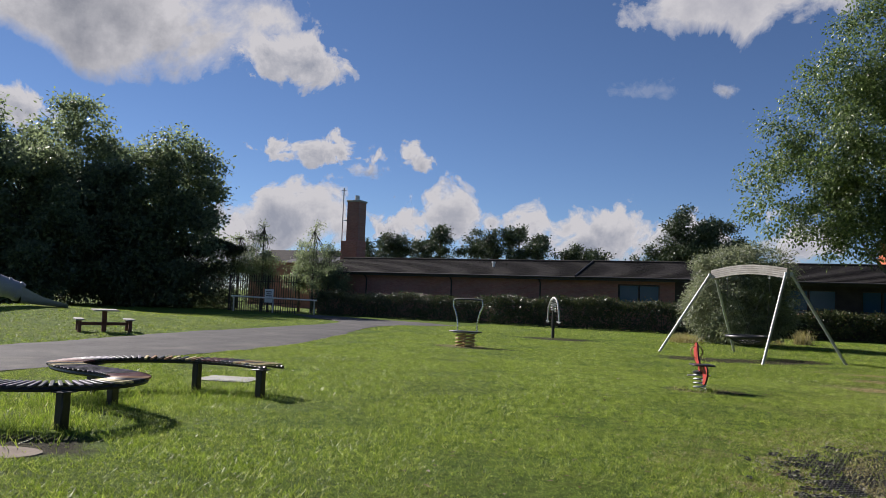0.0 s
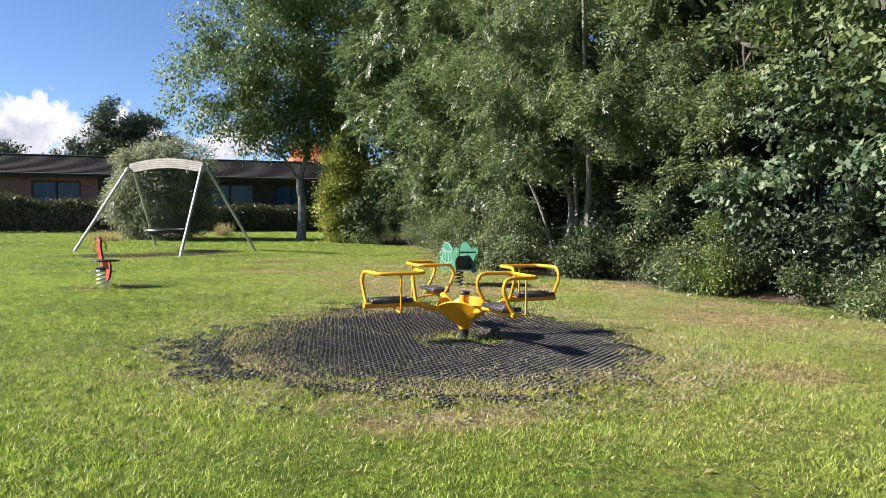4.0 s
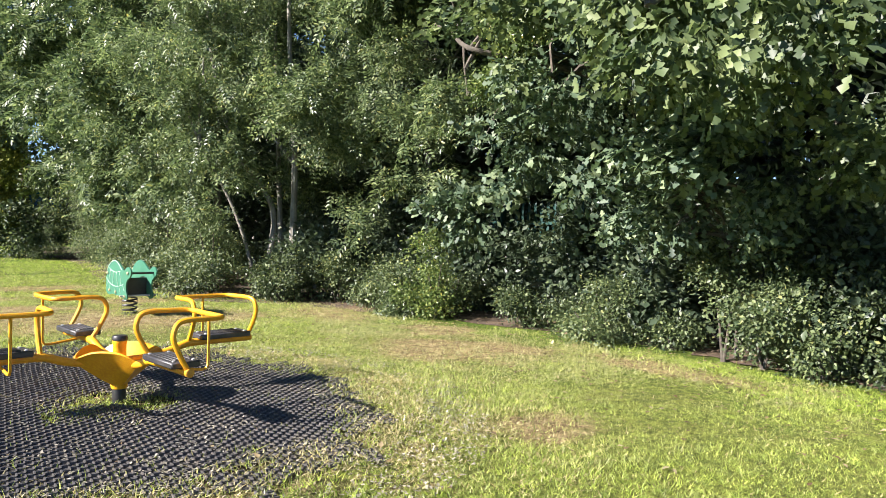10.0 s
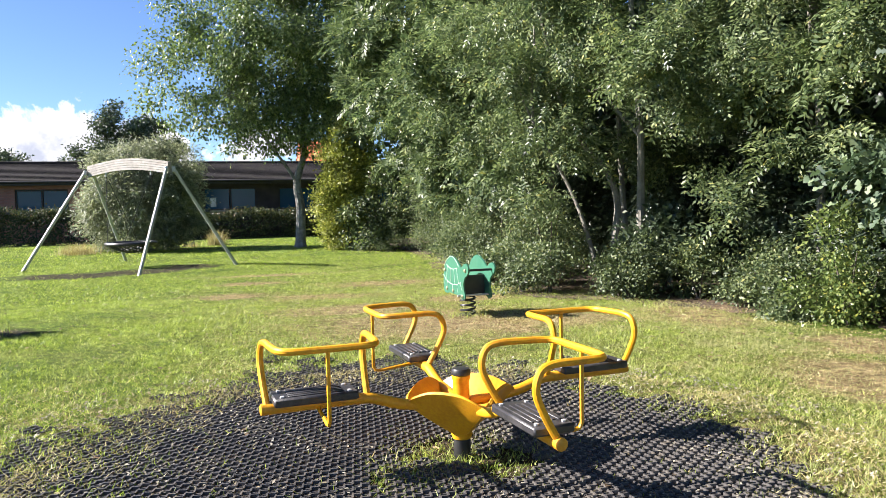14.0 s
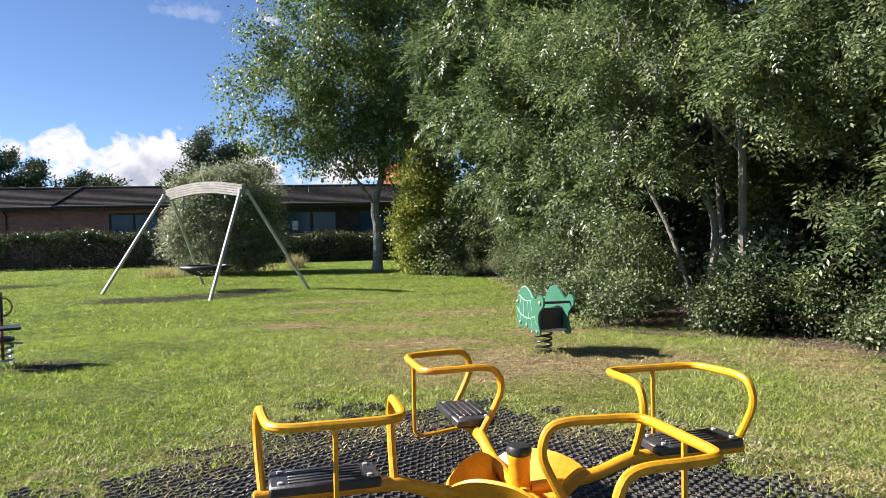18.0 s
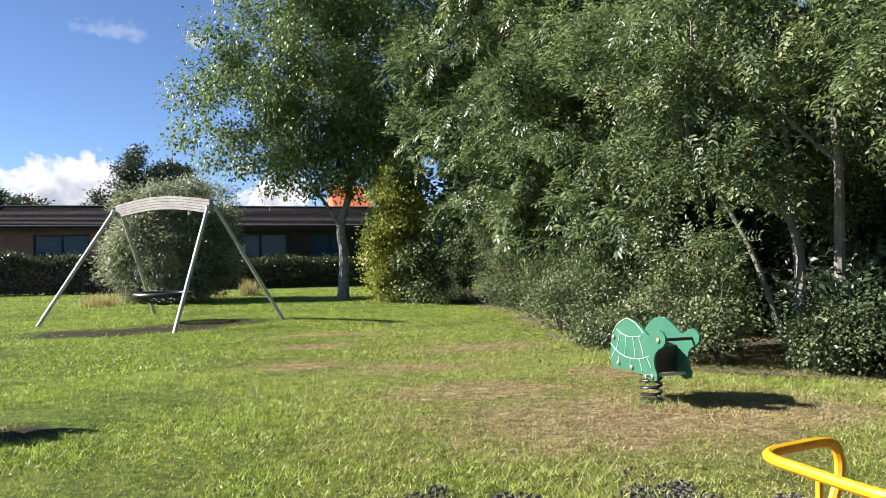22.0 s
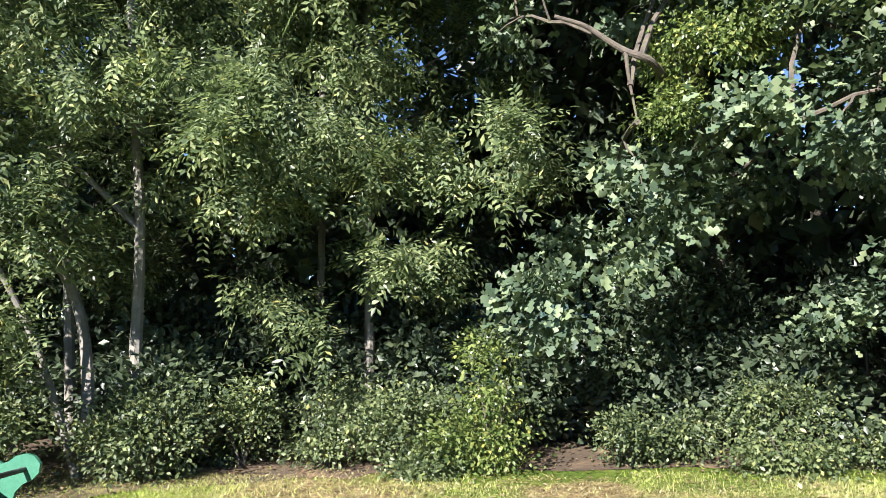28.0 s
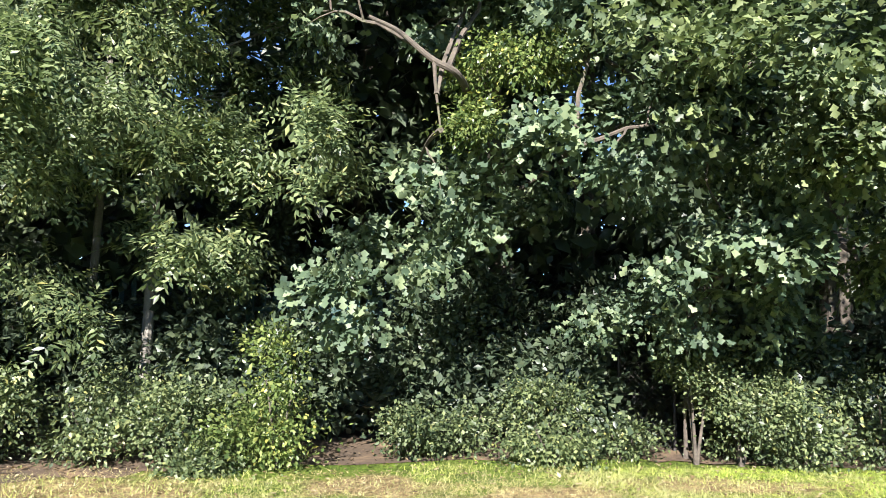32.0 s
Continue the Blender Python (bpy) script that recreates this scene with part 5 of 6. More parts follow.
# tall trees along the wood's edge
tree("ash_tree", "tall ash with hanging feathered leaves", (9.2, 26.5, 0),
     [([(9.2, 26.5, -0.1), (9.1, 26.3, 3), (8.8, 26.2, 7), (8.6, 26, 11.5)], 0.2, 0.05)],
     [(7.9, 26.5, 8.0, 2.8, 3.4, 4.2), (7.4, 28.0, 5.2, 2.0, 2.4, 2.4), (8.2, 25, 11.5, 2.8, 3.0, 3.0), (6.9, 24.5, 6.4, 1.7, 2.0, 2.6), (8.0, 26, 3.6, 1.3, 3.0, 1.6), (7.6, 24.6, 2.6, 0.8, 1.8, 1.2), (7.6, 28.2, 2.6, 0.8, 1.6, 1.2)], 1350, 5, 0.19, M_ASHSHADE, M_BARK, 12, 0.46, 0.4, "pinnate")
tree("ash_tree", "ash with pale grey stems and feathered leaves", (9.0, 20.5, 0),
     [([(9.0, 20.5, -0.1), (8.8, 20.4, 2.5), (8.3, 20.2, 5.5), (8.0, 20, 9)], 0.13, 0.04), ([(9.2, 19.4, -0.1), (8.9, 19.2, 2.5), (8.9, 18.9, 5.5), (8.6, 18.8, 8)], 0.1, 0.03)],
     [(8.0, 20.8, 6.6, 2.3, 3.0, 3.4), (7.3, 19.2, 4.4, 1.7, 2.2, 1.9), (7.2, 22.2, 4.6, 1.6, 2.0, 2.0), (8.4, 20, 10.0, 2.6, 3.2, 2.6), (8.2, 20.5, 3.3, 1.2, 2.8, 1.5), (7.5, 18.4, 2.6, 0.9, 1.8, 1.2), (7.7, 21.6, 2.6, 0.9, 1.8, 1.2)], 1500, 5, 0.15, M_ASHSHADE, M_PALEBARK, 13, 0.42, 0.4, "pinnate")
tree("ash_tree", "clump of leaning pale ash stems beside the turtle", (8.1, 15.1, 0),
     [([(8.05, 14.95, -0.1), (8.15, 15.0, 0.7), (8.4, 15.3, 1.5), (8.25, 15.45, 2.1), (7.75, 15.75, 2.9), (7.4, 16.1, 4.6), (7.2, 16.3, 7)], 0.075, 0.028),
      ([(8.55, 14.6, -0.1), (8.5, 14.7, 1.0), (8.5, 14.7, 2.6), (8.4, 14.8, 4.6), (8.3, 14.9, 8)], 0.085, 0.03),
      ([(7.95, 14.9, -0.1), (7.7, 15.2, 1.2), (7.45, 15.45, 2.0), (7.05, 15.8, 2.95), (6.85, 16.1, 3.7)], 0.042, 0.016),
      ([(8.9, 15.8, -0.1), (8.8, 15.9, 2.5), (8.8, 16.2, 5.5)], 0.07, 0.03)],
     [(7.9, 16.2, 5.8, 2.0, 2.4, 2.4), (7.0, 17.2, 4.2, 1.5, 1.8, 1.4), (8.6, 14.6, 7.0, 2.2, 2.4, 2.4), (8.6, 13.2, 4.3, 1.4, 1.5, 1.4), (7.2, 15.0, 3.4, 0.9, 1.0, 0.7), (9.3, 15.0, 3.2, 1.0, 2.2, 1.6), (7.0, 14.9, 1.4, 0.45, 0.45, 0.75), (6.9, 15.6, 2.7, 0.6, 0.7, 0.6), (7.4, 15.4, 2.6, 0.5, 0.6, 0.5), (7.6, 16.2, 3.0, 0.9, 1.2, 0.9), (6.9, 15.2, 4.4, 1.1, 1.2, 0.9)], 1500, 6, 0.095, M_ASH, M_PALEBARK, 14, 0.34, 0.4, "pinnate", limbs=3)
tree("ash_tree", "slender ash with bright feathered leaves", (10.2, 12.6, 0),
     [([(10.2, 12.6, -0.1), (10.15, 12.6, 2.5), (9.8, 12.5, 6), (9.5, 12.4, 9)], 0.07, 0.03), ([(10.9, 13.6, -0.1), (10.8, 13.5, 4), (10.6, 13.5, 8)], 0.06, 0.03)],
     [(8.5, 12.9, 3.9, 0.9, 1.1, 0.55), (8.7, 13.9, 3.4, 0.8, 0.7, 0.5), (8.9, 12.0, 3.1, 0.6, 0.7, 0.45), (8.6, 12.6, 5.0, 1.2, 1.3, 0.7), (9.6, 12.4, 6.6, 1.8, 2.0, 1.2), (9.6, 12.4, 8.2, 1.9, 2.2, 1.2),
      (8.2, 10.25, 2.75, 0.30, 0.42, 0.32), (8.5, 11.55, 2.15, 0.25, 0.28, 0.22), (8.6, 12.6, 1.45, 0.22, 0.34, 0.14), (8.8, 10.9, 3.55, 0.5, 0.5, 0.4), (9.9, 12.4, 3.0, 0.8, 1.6, 1.0), (10.6, 11.6, 4.6, 0.9, 1.4, 1.3)],
     1250, 6, 0.105, M_ASH, M_PALEBARK, 15, 0.36, 0.4, "pinnate")
tree("oak_tree", "broad oak with lobed leaves and bare inner branches", (11.9, 8.2, 0),
     [([(11.9, 8.2, -0.1), (11.8, 8.2, 2), (11.2, 8.5, 4.5), (10.6, 8.7, 8)], 0.22, 0.08), ([(11.4, 8.5, 3.6), (9.8, 9.0, 3.85), (8.7, 9.05, 3.82), (8.15, 9.2, 3.86), (8.1, 9.42, 3.96), (8.1, 9.58, 4.08), (8.1, 9.78, 4.24), (8.1, 10.05, 4.36)], 0.05, 0.018), ([(8.1, 9.42, 3.96), (8.1, 9.40, 3.7), (8.12, 9.34, 3.3)], 0.022, 0.009),
      ([(10.4, 8.2, 3.2), (9.2, 7.5, 3.6), (8.5, 7.0, 3.75), (8.25, 6.7, 3.35), (8.2, 6.75, 2.9), (8.15, 6.5, 2.5)], 0.024, 0.007), ([(10.5, 8.7, 3.0), (9.4, 8.3, 3.4), (8.5, 8.1, 3.2), (8.3, 8.0, 2.8)], 0.03, 0.008)],
     [(8.7, 8.9, 2.75, 0.5, 0.75, 0.45), (8.8, 9.5, 2.35, 0.4, 0.45, 0.4), (8.5, 8.3, 3.45, 0.5, 0.5, 0.35), (8.3, 7.4, 3.3, 0.5, 0.65, 0.5), (8.1, 7.35, 2.2, 0.4, 0.42, 0.40), (8.4, 6.9, 3.9, 0.6, 0.7, 0.5),
      (8.2, 6.1, 3.4, 0.4, 0.45, 0.7), (8.8, 7.5, 4.8, 1.0, 1.3, 0.7), (9.2, 9.6, 5.2, 1.1, 1.4, 0.8), (9.9, 8.5, 6.8, 2.2, 2.4, 1.6), (10.3, 9.8, 3.0, 0.6, 1.2, 1.1), (10.4, 7.2, 3.6, 0.6, 1.2, 1.0), (8.9, 10.2, 1.75, 0.3, 0.45, 0.35), (8.4, 6.5, 2.6, 0.5, 0.5, 0.45), (8.4, 5.9, 2.2, 0.4, 0.45, 0.4)], 1350, 24, 0.132, M_OAK, M_BARK, 16, 0.15, 0.2, "oak")
# Foliage of the larger oak's boughs, added as its own tree with made-up stem.
tree("oak_bough_fill", "low oak bough foliage with lobed leaves, added as a small tree", (9.9, 6.3, 0),
     [([(9.9, 6.3, -0.05), (9.85, 6.3, 0.9), (9.4, 6.25, 1.6), (9.0, 6.2, 2.1)], 0.025, 0.008)],
     [(8.9, 6.55, 1.75, 0.35, 0.4, 0.35), (9.0, 5.95, 1.65, 0.35, 0.4, 0.4), (9.2, 7.3, 1.55, 0.3, 0.4, 0.3), (9.1, 5.5, 2.1, 0.35, 0.4, 0.35)], 80, 20, 0.11, M_OAK, M_BARK, 21, 0.15, 0.2, "oak")
tree("climbing_plant", "yellow-green climber hanging in curtains from an oak bough", (11.5, 8.5, 0),
     [([(11.5, 8.5, -0.05), (11.4, 8.5, 2.0), (10.9, 8.75, 3.6), (9.8, 9.0, 3.95), (8.6, 8.9, 4.0)], 0.016, 0.008)],
     [(8.4, 8.7, 4.1, 0.28, 0.62, 0.26), (8.35, 9.0, 3.35, 0.14, 0.16, 0.5), (8.4, 8.35, 4.25, 0.25, 0.3, 0.2)], 260, 22, 0.058, M_LIME, M_BARK, 19, 0.10, 0.5, "broad", 0.2, 4, "climber")
tree("oak_tree", "spreading oak whose low boughs hang over the lawn", (11.5, 3.4, 0),
     [([(11.5, 3.4, -0.1), (11.3, 3.6, 2), (10.6, 4.0, 4.2), (10, 4.2, 8)], 0.26, 0.1), ([(10.4, 4.1, 3.0), (8.6, 4.4, 3.9), (6.8, 4.7, 3.7), (5.6, 4.8, 3.0)], 0.06, 0.02), ([(10.4, 4.1, 3.2), (8.9, 5.4, 4.0), (7.6, 6.4, 4.2), (6.9, 6.9, 3.6)], 0.055, 0.02)],
     [(5.9, 4.6, 3.3, 1.0, 1.0, 1.15), (6.4, 3.5, 3.3, 0.7, 0.7, 0.7), (7.0, 4.8, 4.0, 1.2, 1.2, 1.2), (7.6, 6.3, 3.9, 1.1, 1.2, 1.1), (8.2, 5.6, 3.2, 0.9, 1.1, 0.8), (8.6, 4.2, 5.2, 2.0, 2.0, 1.6), (7.9, 7.0, 5.2, 1.3, 1.4, 1.2), (9.5, 3.2, 6.8, 2.4, 2.4, 1.8), (6.4, 5.3, 5.0, 1.2, 1.2, 1.0), (7.2, 5.6, 2.9, 0.7, 0.8, 0.7), (8.4, 5.2, 2.4, 0.6, 0.6, 0.6), (8.8, 4.6, 2.5, 0.7, 0.8, 0.7), (6.3, 6.5, 3.5, 0.9, 0.9, 0.9), (7.2, 7.6, 3.7, 0.8, 0.8, 0.8)], 1750, 26, 0.108, M_SUNOAK, M_BARK, 17, 0.14, 0.25, "oak")
tree("oak_tree", "dark oak standing further along the wood", (12.2, -1.5, 0),
     [([(12.2, -1.5, -0.1), (12.1, -1.4, 3), (12, -1.4, 8)], 0.26, 0.1)],
     [(10.6, -0.5, 4.2, 2.0, 2.2, 2.2), (11.5, -1.5, 7, 2.8, 2.8, 2.4), (10.4, 1.4, 3.0, 1.3, 1.3, 1.5)], 900, 16, 0.22, M_OAK, M_BARK, 18, 0.34, 0.2)
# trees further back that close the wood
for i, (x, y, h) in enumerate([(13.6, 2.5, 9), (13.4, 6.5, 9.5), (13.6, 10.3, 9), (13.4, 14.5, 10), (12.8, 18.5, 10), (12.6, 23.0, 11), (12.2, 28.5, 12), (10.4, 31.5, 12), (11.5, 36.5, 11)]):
    tree("woodland_tree", "dense tree inside the wood, coloured dark for shade", (x, y, 0), [([(x, y, -0.1), (x - 0.1, y + 0.1, h * 0.4), (x, y, h * 0.9)], 0.16, 0.05)],
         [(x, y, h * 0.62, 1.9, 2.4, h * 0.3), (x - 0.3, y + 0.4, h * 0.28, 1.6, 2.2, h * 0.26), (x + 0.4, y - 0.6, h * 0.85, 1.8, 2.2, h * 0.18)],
         720, 13, 0.33, M_SHADELEAF, M_BARK, 40 + i, 0.40, 0.2, "broad", shell=0.3, limbs=5, group="trees inside the wood")


# thicket beyond the fence, closing the wood
def thicket():
    rng = np.random.default_rng(77)
    n = 27000
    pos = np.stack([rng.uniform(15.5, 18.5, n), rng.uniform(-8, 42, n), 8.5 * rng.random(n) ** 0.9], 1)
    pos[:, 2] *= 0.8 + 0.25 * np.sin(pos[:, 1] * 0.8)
    ob = part("thicket", leaves("thicket", pos, rng.normal(size=(n, 3)), rng.uniform(0.35, 0.7, n), M_SHADELEAF, rng, BROAD, SLIM_T), M_SHADELEAF)
    tagged(ob, "dense thicket beyond the fence, coloured dark for shade", "thicket", kind="stuff")


thicket()


# shrubs along the foot of the wood
def shrub(x, y, rx, ry, h, mat, seed, n, size, label, name="shrub", k=14, radius=0.13, group="shrubs along the wood"):
    stems = [([(x, y, -0.05), (x + 0.2 * rx * math.cos(a), y + 0.2 * ry * math.sin(a), h * 0.3), (x + 0.5 * rx * math.cos(a), y + 0.5 * ry * math.sin(a), h * 0.62)], 0.022, 0.006) for a in (0.5, 2.4, 4.4)]
    rng = np.random.default_rng(seed + 900)
    lumps = [(x, y, h * 0.36, rx * 0.9, ry * 0.9, h * 0.38)]
    for _ in range(5):
        a, u, top = rng.uniform(0, 6.28), rng.uniform(0.3, 0.85), h * rng.uniform(0.45, 1.05)
        lumps.append((x + rx * u * math.cos(a), y + ry * u * math.sin(a), top * 0.72, rx * rng.uniform(0.22, 0.42), ry * rng.uniform(0.22, 0.42), top * rng.uniform(0.22, 0.34)))
    return tree(name, label, (x, y, 0), stems, lumps, n, k, size, mat, M_BARK, seed, radius, 0.1, "broad", 0.2, 0, "shrub", 0.4, group)


SHRUBS = [  # x, y, half-widths, height, kind
    (7.1, 16.6, 1.0, 1.1, 2.2, 2), (7.0, 18.4, 1.1, 1.2, 2.5, 2), (7.5, 20.4, 1.0, 1.1, 1.8, 2), (7.7, 22.4, 1.0, 1.2, 2.4, 0), (8.0, 24.6, 1.0, 1.3, 1.9, 0), (8.3, 27.0, 0.9, 1.3, 2.3, 2), (7.2, 28.6, 0.8, 0.9, 1.3, 0), (6.5, 17.6, 0.4, 0.6, 0.8, 0), (6.8, 19.8, 0.4, 0.6, 0.9, 2),
    (8.0, 14.1, 0.45, 0.4, 0.9, 0), (8.6, 13.6, 0.55, 0.6, 1.15, 0), (8.7, 12.7, 0.5, 0.55, 1.1, 0), (8.8, 11.9, 0.4, 0.45, 0.95, 2), (8.75, 11.2, 0.4, 0.4, 0.8, 1), (8.8, 10.85, 0.35, 0.35, 1.3, 1), (8.7, 11.5, 0.2, 0.25, 0.35, 2), (9.3, 12.2, 0.4, 0.9, 1.3, 0), (9.6, 11.2, 0.35, 0.4, 1.5, 0),
    (9.5, 9.5, 0.35, 0.35, 0.5, 2), (9.6, 8.9, 0.35, 0.45, 0.6, 0), (9.3, 8.0, 0.42, 0.6, 0.75, 2), (9.5, 8.05, 0.3, 0.4, 0.95, 2), (9.6, 7.1, 0.3, 0.4, 0.4, 0), (9.2, 5.8, 0.5, 0.6, 1.7, 2), (9.2, 5.1, 0.4, 0.45, 0.9, 0), (9.3, 4.1, 0.5, 0.6, 1.2, 0), (9.6, 2.8, 0.6, 0.7, 1.5, 0), (9.9, 1.2, 0.8, 0.9, 1.8, 0),
    (7.15, 15.3, 0.5, 0.55, 1.7, 2), (7.7, 14.4, 0.4, 0.4, 0.8, 0), (8.2, 14.1, 0.45, 0.4, 0.9, 0), (6.7, 15.6, 0.45, 0.5, 1.1, 0), (8.9, 14.6, 0.5, 0.6, 1.7, 3), (10.6, 9.2, 0.35, 0.5, 1.8, 3), (10.3, 7.6, 0.35, 0.6, 1.5, 3), (10.9, 10.9, 0.4, 0.5, 2.0, 3), (11.0, 8.4, 0.3, 0.5, 2.6, 3), (10.7, 12.8, 0.4, 0.7, 2.0, 3),
    (10.0, 4.9, 0.45, 0.6, 2.4, 3), (12.4, 6.0, 0.6, 1.2, 3.6, 3), (12.5, 8.6, 0.6, 1.2, 3.8, 3), (12.4, 11.2, 0.6, 1.2, 3.6, 3), (12.4, 3.4, 0.6, 1.2, 3.6, 3), (10.4, 13.8, 0.7, 1.0, 2.2, 3), (10.5, 16.5, 0.8, 1.4, 2.6, 3), (10.4, 19.5, 0.9, 1.6, 3.0, 3), (10.6, 11.6, 0.5, 0.7, 1.7, 3), (11.6, 9.9, 0.5, 0.8, 2.4, 3), (11.6, 8.0, 0.5, 0.8, 2.0, 3), (11.3, 6.4, 0.6, 0.9, 2.2, 3), (11.6, 4.6, 0.7, 1.0, 2.5, 3), (11.2, 2.4, 0.8, 1.4, 2.6, 3), (10.2, 22.8, 0.9, 1.6, 3.4, 3), (10.0, 26, 0.9, 1.6, 3.4, 3),
    (9.5, 6.3, 0.4, 0.5, 2.0, 2), (9.6, 5.5, 0.4, 0.5, 2.2, 2)]
vary = np.random.default_rng(99)
for i, (x, y, rx, ry, h, kind) in enumerate(SHRUBS):
    if kind < 3:
        h, x = h * vary.uniform(0.6, 1.35), x + vary.uniform(-0.1, 0.4)
    mat, label = [(M_HOLLY, "glossy green shrub at the edge of the wood"), (M_LIME, "bright green leafy shrub at the wood's edge"), (M_UNDER, "mid-green bushy undergrowth at the wood's edge"), (M_SHADELEAF, "shrub coloured dark for the shade of the wood")][kind]
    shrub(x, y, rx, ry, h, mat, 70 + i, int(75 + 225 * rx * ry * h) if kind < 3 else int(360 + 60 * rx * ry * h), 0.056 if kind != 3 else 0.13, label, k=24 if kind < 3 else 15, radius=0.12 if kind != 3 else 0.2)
tree("woodland_tree", "leafy tree standing behind the birch", (8.0, 36.5, 0), [([(8, 36.5, -0.1), (8, 36.5, 8)], 0.2, 0.06)], [(7.6, 36.5, 7.5, 2.6, 2.4, 4.0), (7.4, 36, 3.6, 1.6, 1.6, 1.8), (8, 36.5, 11.5, 2.2, 2.2, 2.4)], 1000, 13, 0.24, M_BIRCHLEAF, M_BARK, 61, 0.34, 0.3, "broad", group="trees inside the wood")
tree("golden_conifer", "tall golden-green conifer bush", (6.0, 30.2, 0), [([(6.0, 30.2, -0.1), (6, 30.2, 3.2)], 0.08, 0.03)],
     [(5.75, 30.2, 1.4, 0.85, 0.9, 1.4), (5.75, 30.2, 2.8, 0.75, 0.8, 1.3), (5.9, 30.2, 3.7, 0.5, 0.5, 0.9)], 1900, 17, 0.11, M_CONIFER, M_BARK, 31, 0.15, -0.4, "broad", 0.5, 6, "shrub", 0.2)
tree("laurel_shrub", "dark green rounded laurel beside the golden conifer", (6.7, 29.0, 0), [([(6.7, 29.0, -0.1), (6.7, 29.0, 1.2)], 0.05, 0.02)],
     [(6.5, 29.2, 1.0, 0.9, 0.9, 1.0), (7.1, 28.6, 1.5, 0.8, 0.8, 1.3), (5.9, 29.5, 0.7, 0.5, 0.6, 0.7)], 420, 16, 0.12, M_HOLLY, M_BARK, 33, 0.16, 0.1, "broad", 0.4, 4, "shrub", 0.4)
tree("silver_shrub", "rounded grey-green weeping shrub behind the swing", (-1.9, 34.0, 0), [([(-1.9, 34.0, -0.1), (-1.9, 34.0, 2.4)], 0.09, 0.03)],
     [(-1.7, 34.0, 1.7, 1.7, 1.7, 1.9), (-1.5, 34, 3.1, 1.5, 1.4, 1.1), (-0.6, 34.3, 3.0, 1.5, 1.4, 1.3), (-0.4, 34.6, 1.6, 1.3, 1.3, 1.5)], 3200, 18, 0.17, M_WILLOW, M_BARK, 32, 0.17, 0.4, "slim", 0.5, 6, "shrub", 0.2)

# hedge in front of the building
def hedge(x0, x1, y, h, seed, label, n, turn=0.0):
    rng = np.random.default_rng(seed)
    s = thing("hedge", label, "hedge", ((x0 + x1) / 2, y, 0), turn)
    w = (x1 - x0)
    px = (rng.random(n) - 0.5) * w
    top = h * (1 + 0.06 * np.sin(px * 0.9 + seed) + 0.05 * np.sin(px * 2.3))
    face = rng.random(n)
    py = np.where(face < 0.45, -0.65 + 0.25 * rng.random(n), (rng.random(n) - 0.5) * 1.3)
    pz = np.where(face < 0.45, rng.random(n) * top, top - 0.3 * rng.random(n) ** 2)
    pos, way = spray(np.stack([px, py, pz], 1), np.stack([np.zeros(n), -0.5 * np.ones(n), 0.4 * np.ones(n)], 1), 8, 0.14, rng, 0.0)
    pos[:, 2] = np.maximum(pos[:, 2], 0.03)
    lean = np.repeat(np.where((face < 0.45)[:, None], np.array([[0.1, -1.3, 0.1]]), np.array([[0, -0.3, 0.9]])), 8, axis=0)
    part("foliage", leaves("foliage", pos, way, 0.13 * rng.uniform(0.6, 1.2, len(pos)), M_HEDGE, rng, BROAD, SLIM_T, 0.3, lean), M_HEDGE, s)["kind"] = "stuff"
    for i in range(int(w / 1.4)):
        part("stem", Shape().tube([(-w / 2 + 0.5 + i * 1.4, 0, -0.05), (-w / 2 + 0.5 + i * 1.4, 0.05, h * 0.8)], 0.03, 5), M_BARK, s)



hedge(-29.0, -16.2, 43.2, 1.45, 51, "clipped dark hedge with reddish tips below the wall", 2600)
hedge(-16.0, -3.5, 42.6, 1.62, 52, "clipped dark hedge with pale leafy tips", 2800)
hedge(-52.0, -36.6, 47.5, 3.2, 55, "tall unclipped hedge beyond the gate", 2600)
hedge(-66.0, -36.0, 36.0, 3.0, 56, "tall dark hedge below the trees on the far side", 6500, 38)
hedge(-42.0, -36.4, 43.6, 4.6, 57, "tall dark evergreen hedge beside the gate", 3600)
hedge(-3.2, 12.5, 44.6, 1.35, 53, "clipped hedge in deep shade", 2600)

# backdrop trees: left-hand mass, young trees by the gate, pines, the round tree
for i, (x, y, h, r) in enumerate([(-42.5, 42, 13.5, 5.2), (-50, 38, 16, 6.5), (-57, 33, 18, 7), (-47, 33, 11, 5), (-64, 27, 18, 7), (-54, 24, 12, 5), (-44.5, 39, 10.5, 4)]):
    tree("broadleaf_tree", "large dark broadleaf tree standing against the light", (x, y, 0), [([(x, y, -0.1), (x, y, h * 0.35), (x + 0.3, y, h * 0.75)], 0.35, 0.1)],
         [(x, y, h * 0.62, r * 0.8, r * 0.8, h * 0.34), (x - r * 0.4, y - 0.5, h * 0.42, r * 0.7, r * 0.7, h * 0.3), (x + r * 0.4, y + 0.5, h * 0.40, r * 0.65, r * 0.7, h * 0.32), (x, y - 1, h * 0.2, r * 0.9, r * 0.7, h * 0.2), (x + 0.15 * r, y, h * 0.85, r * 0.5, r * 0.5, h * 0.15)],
         2300, 19, 0.31, M_HAZELEAF, M_BARK, 110 + i, 0.46, 0.2, "broad", shell=0.55, limbs=8, group="trees along the far side")
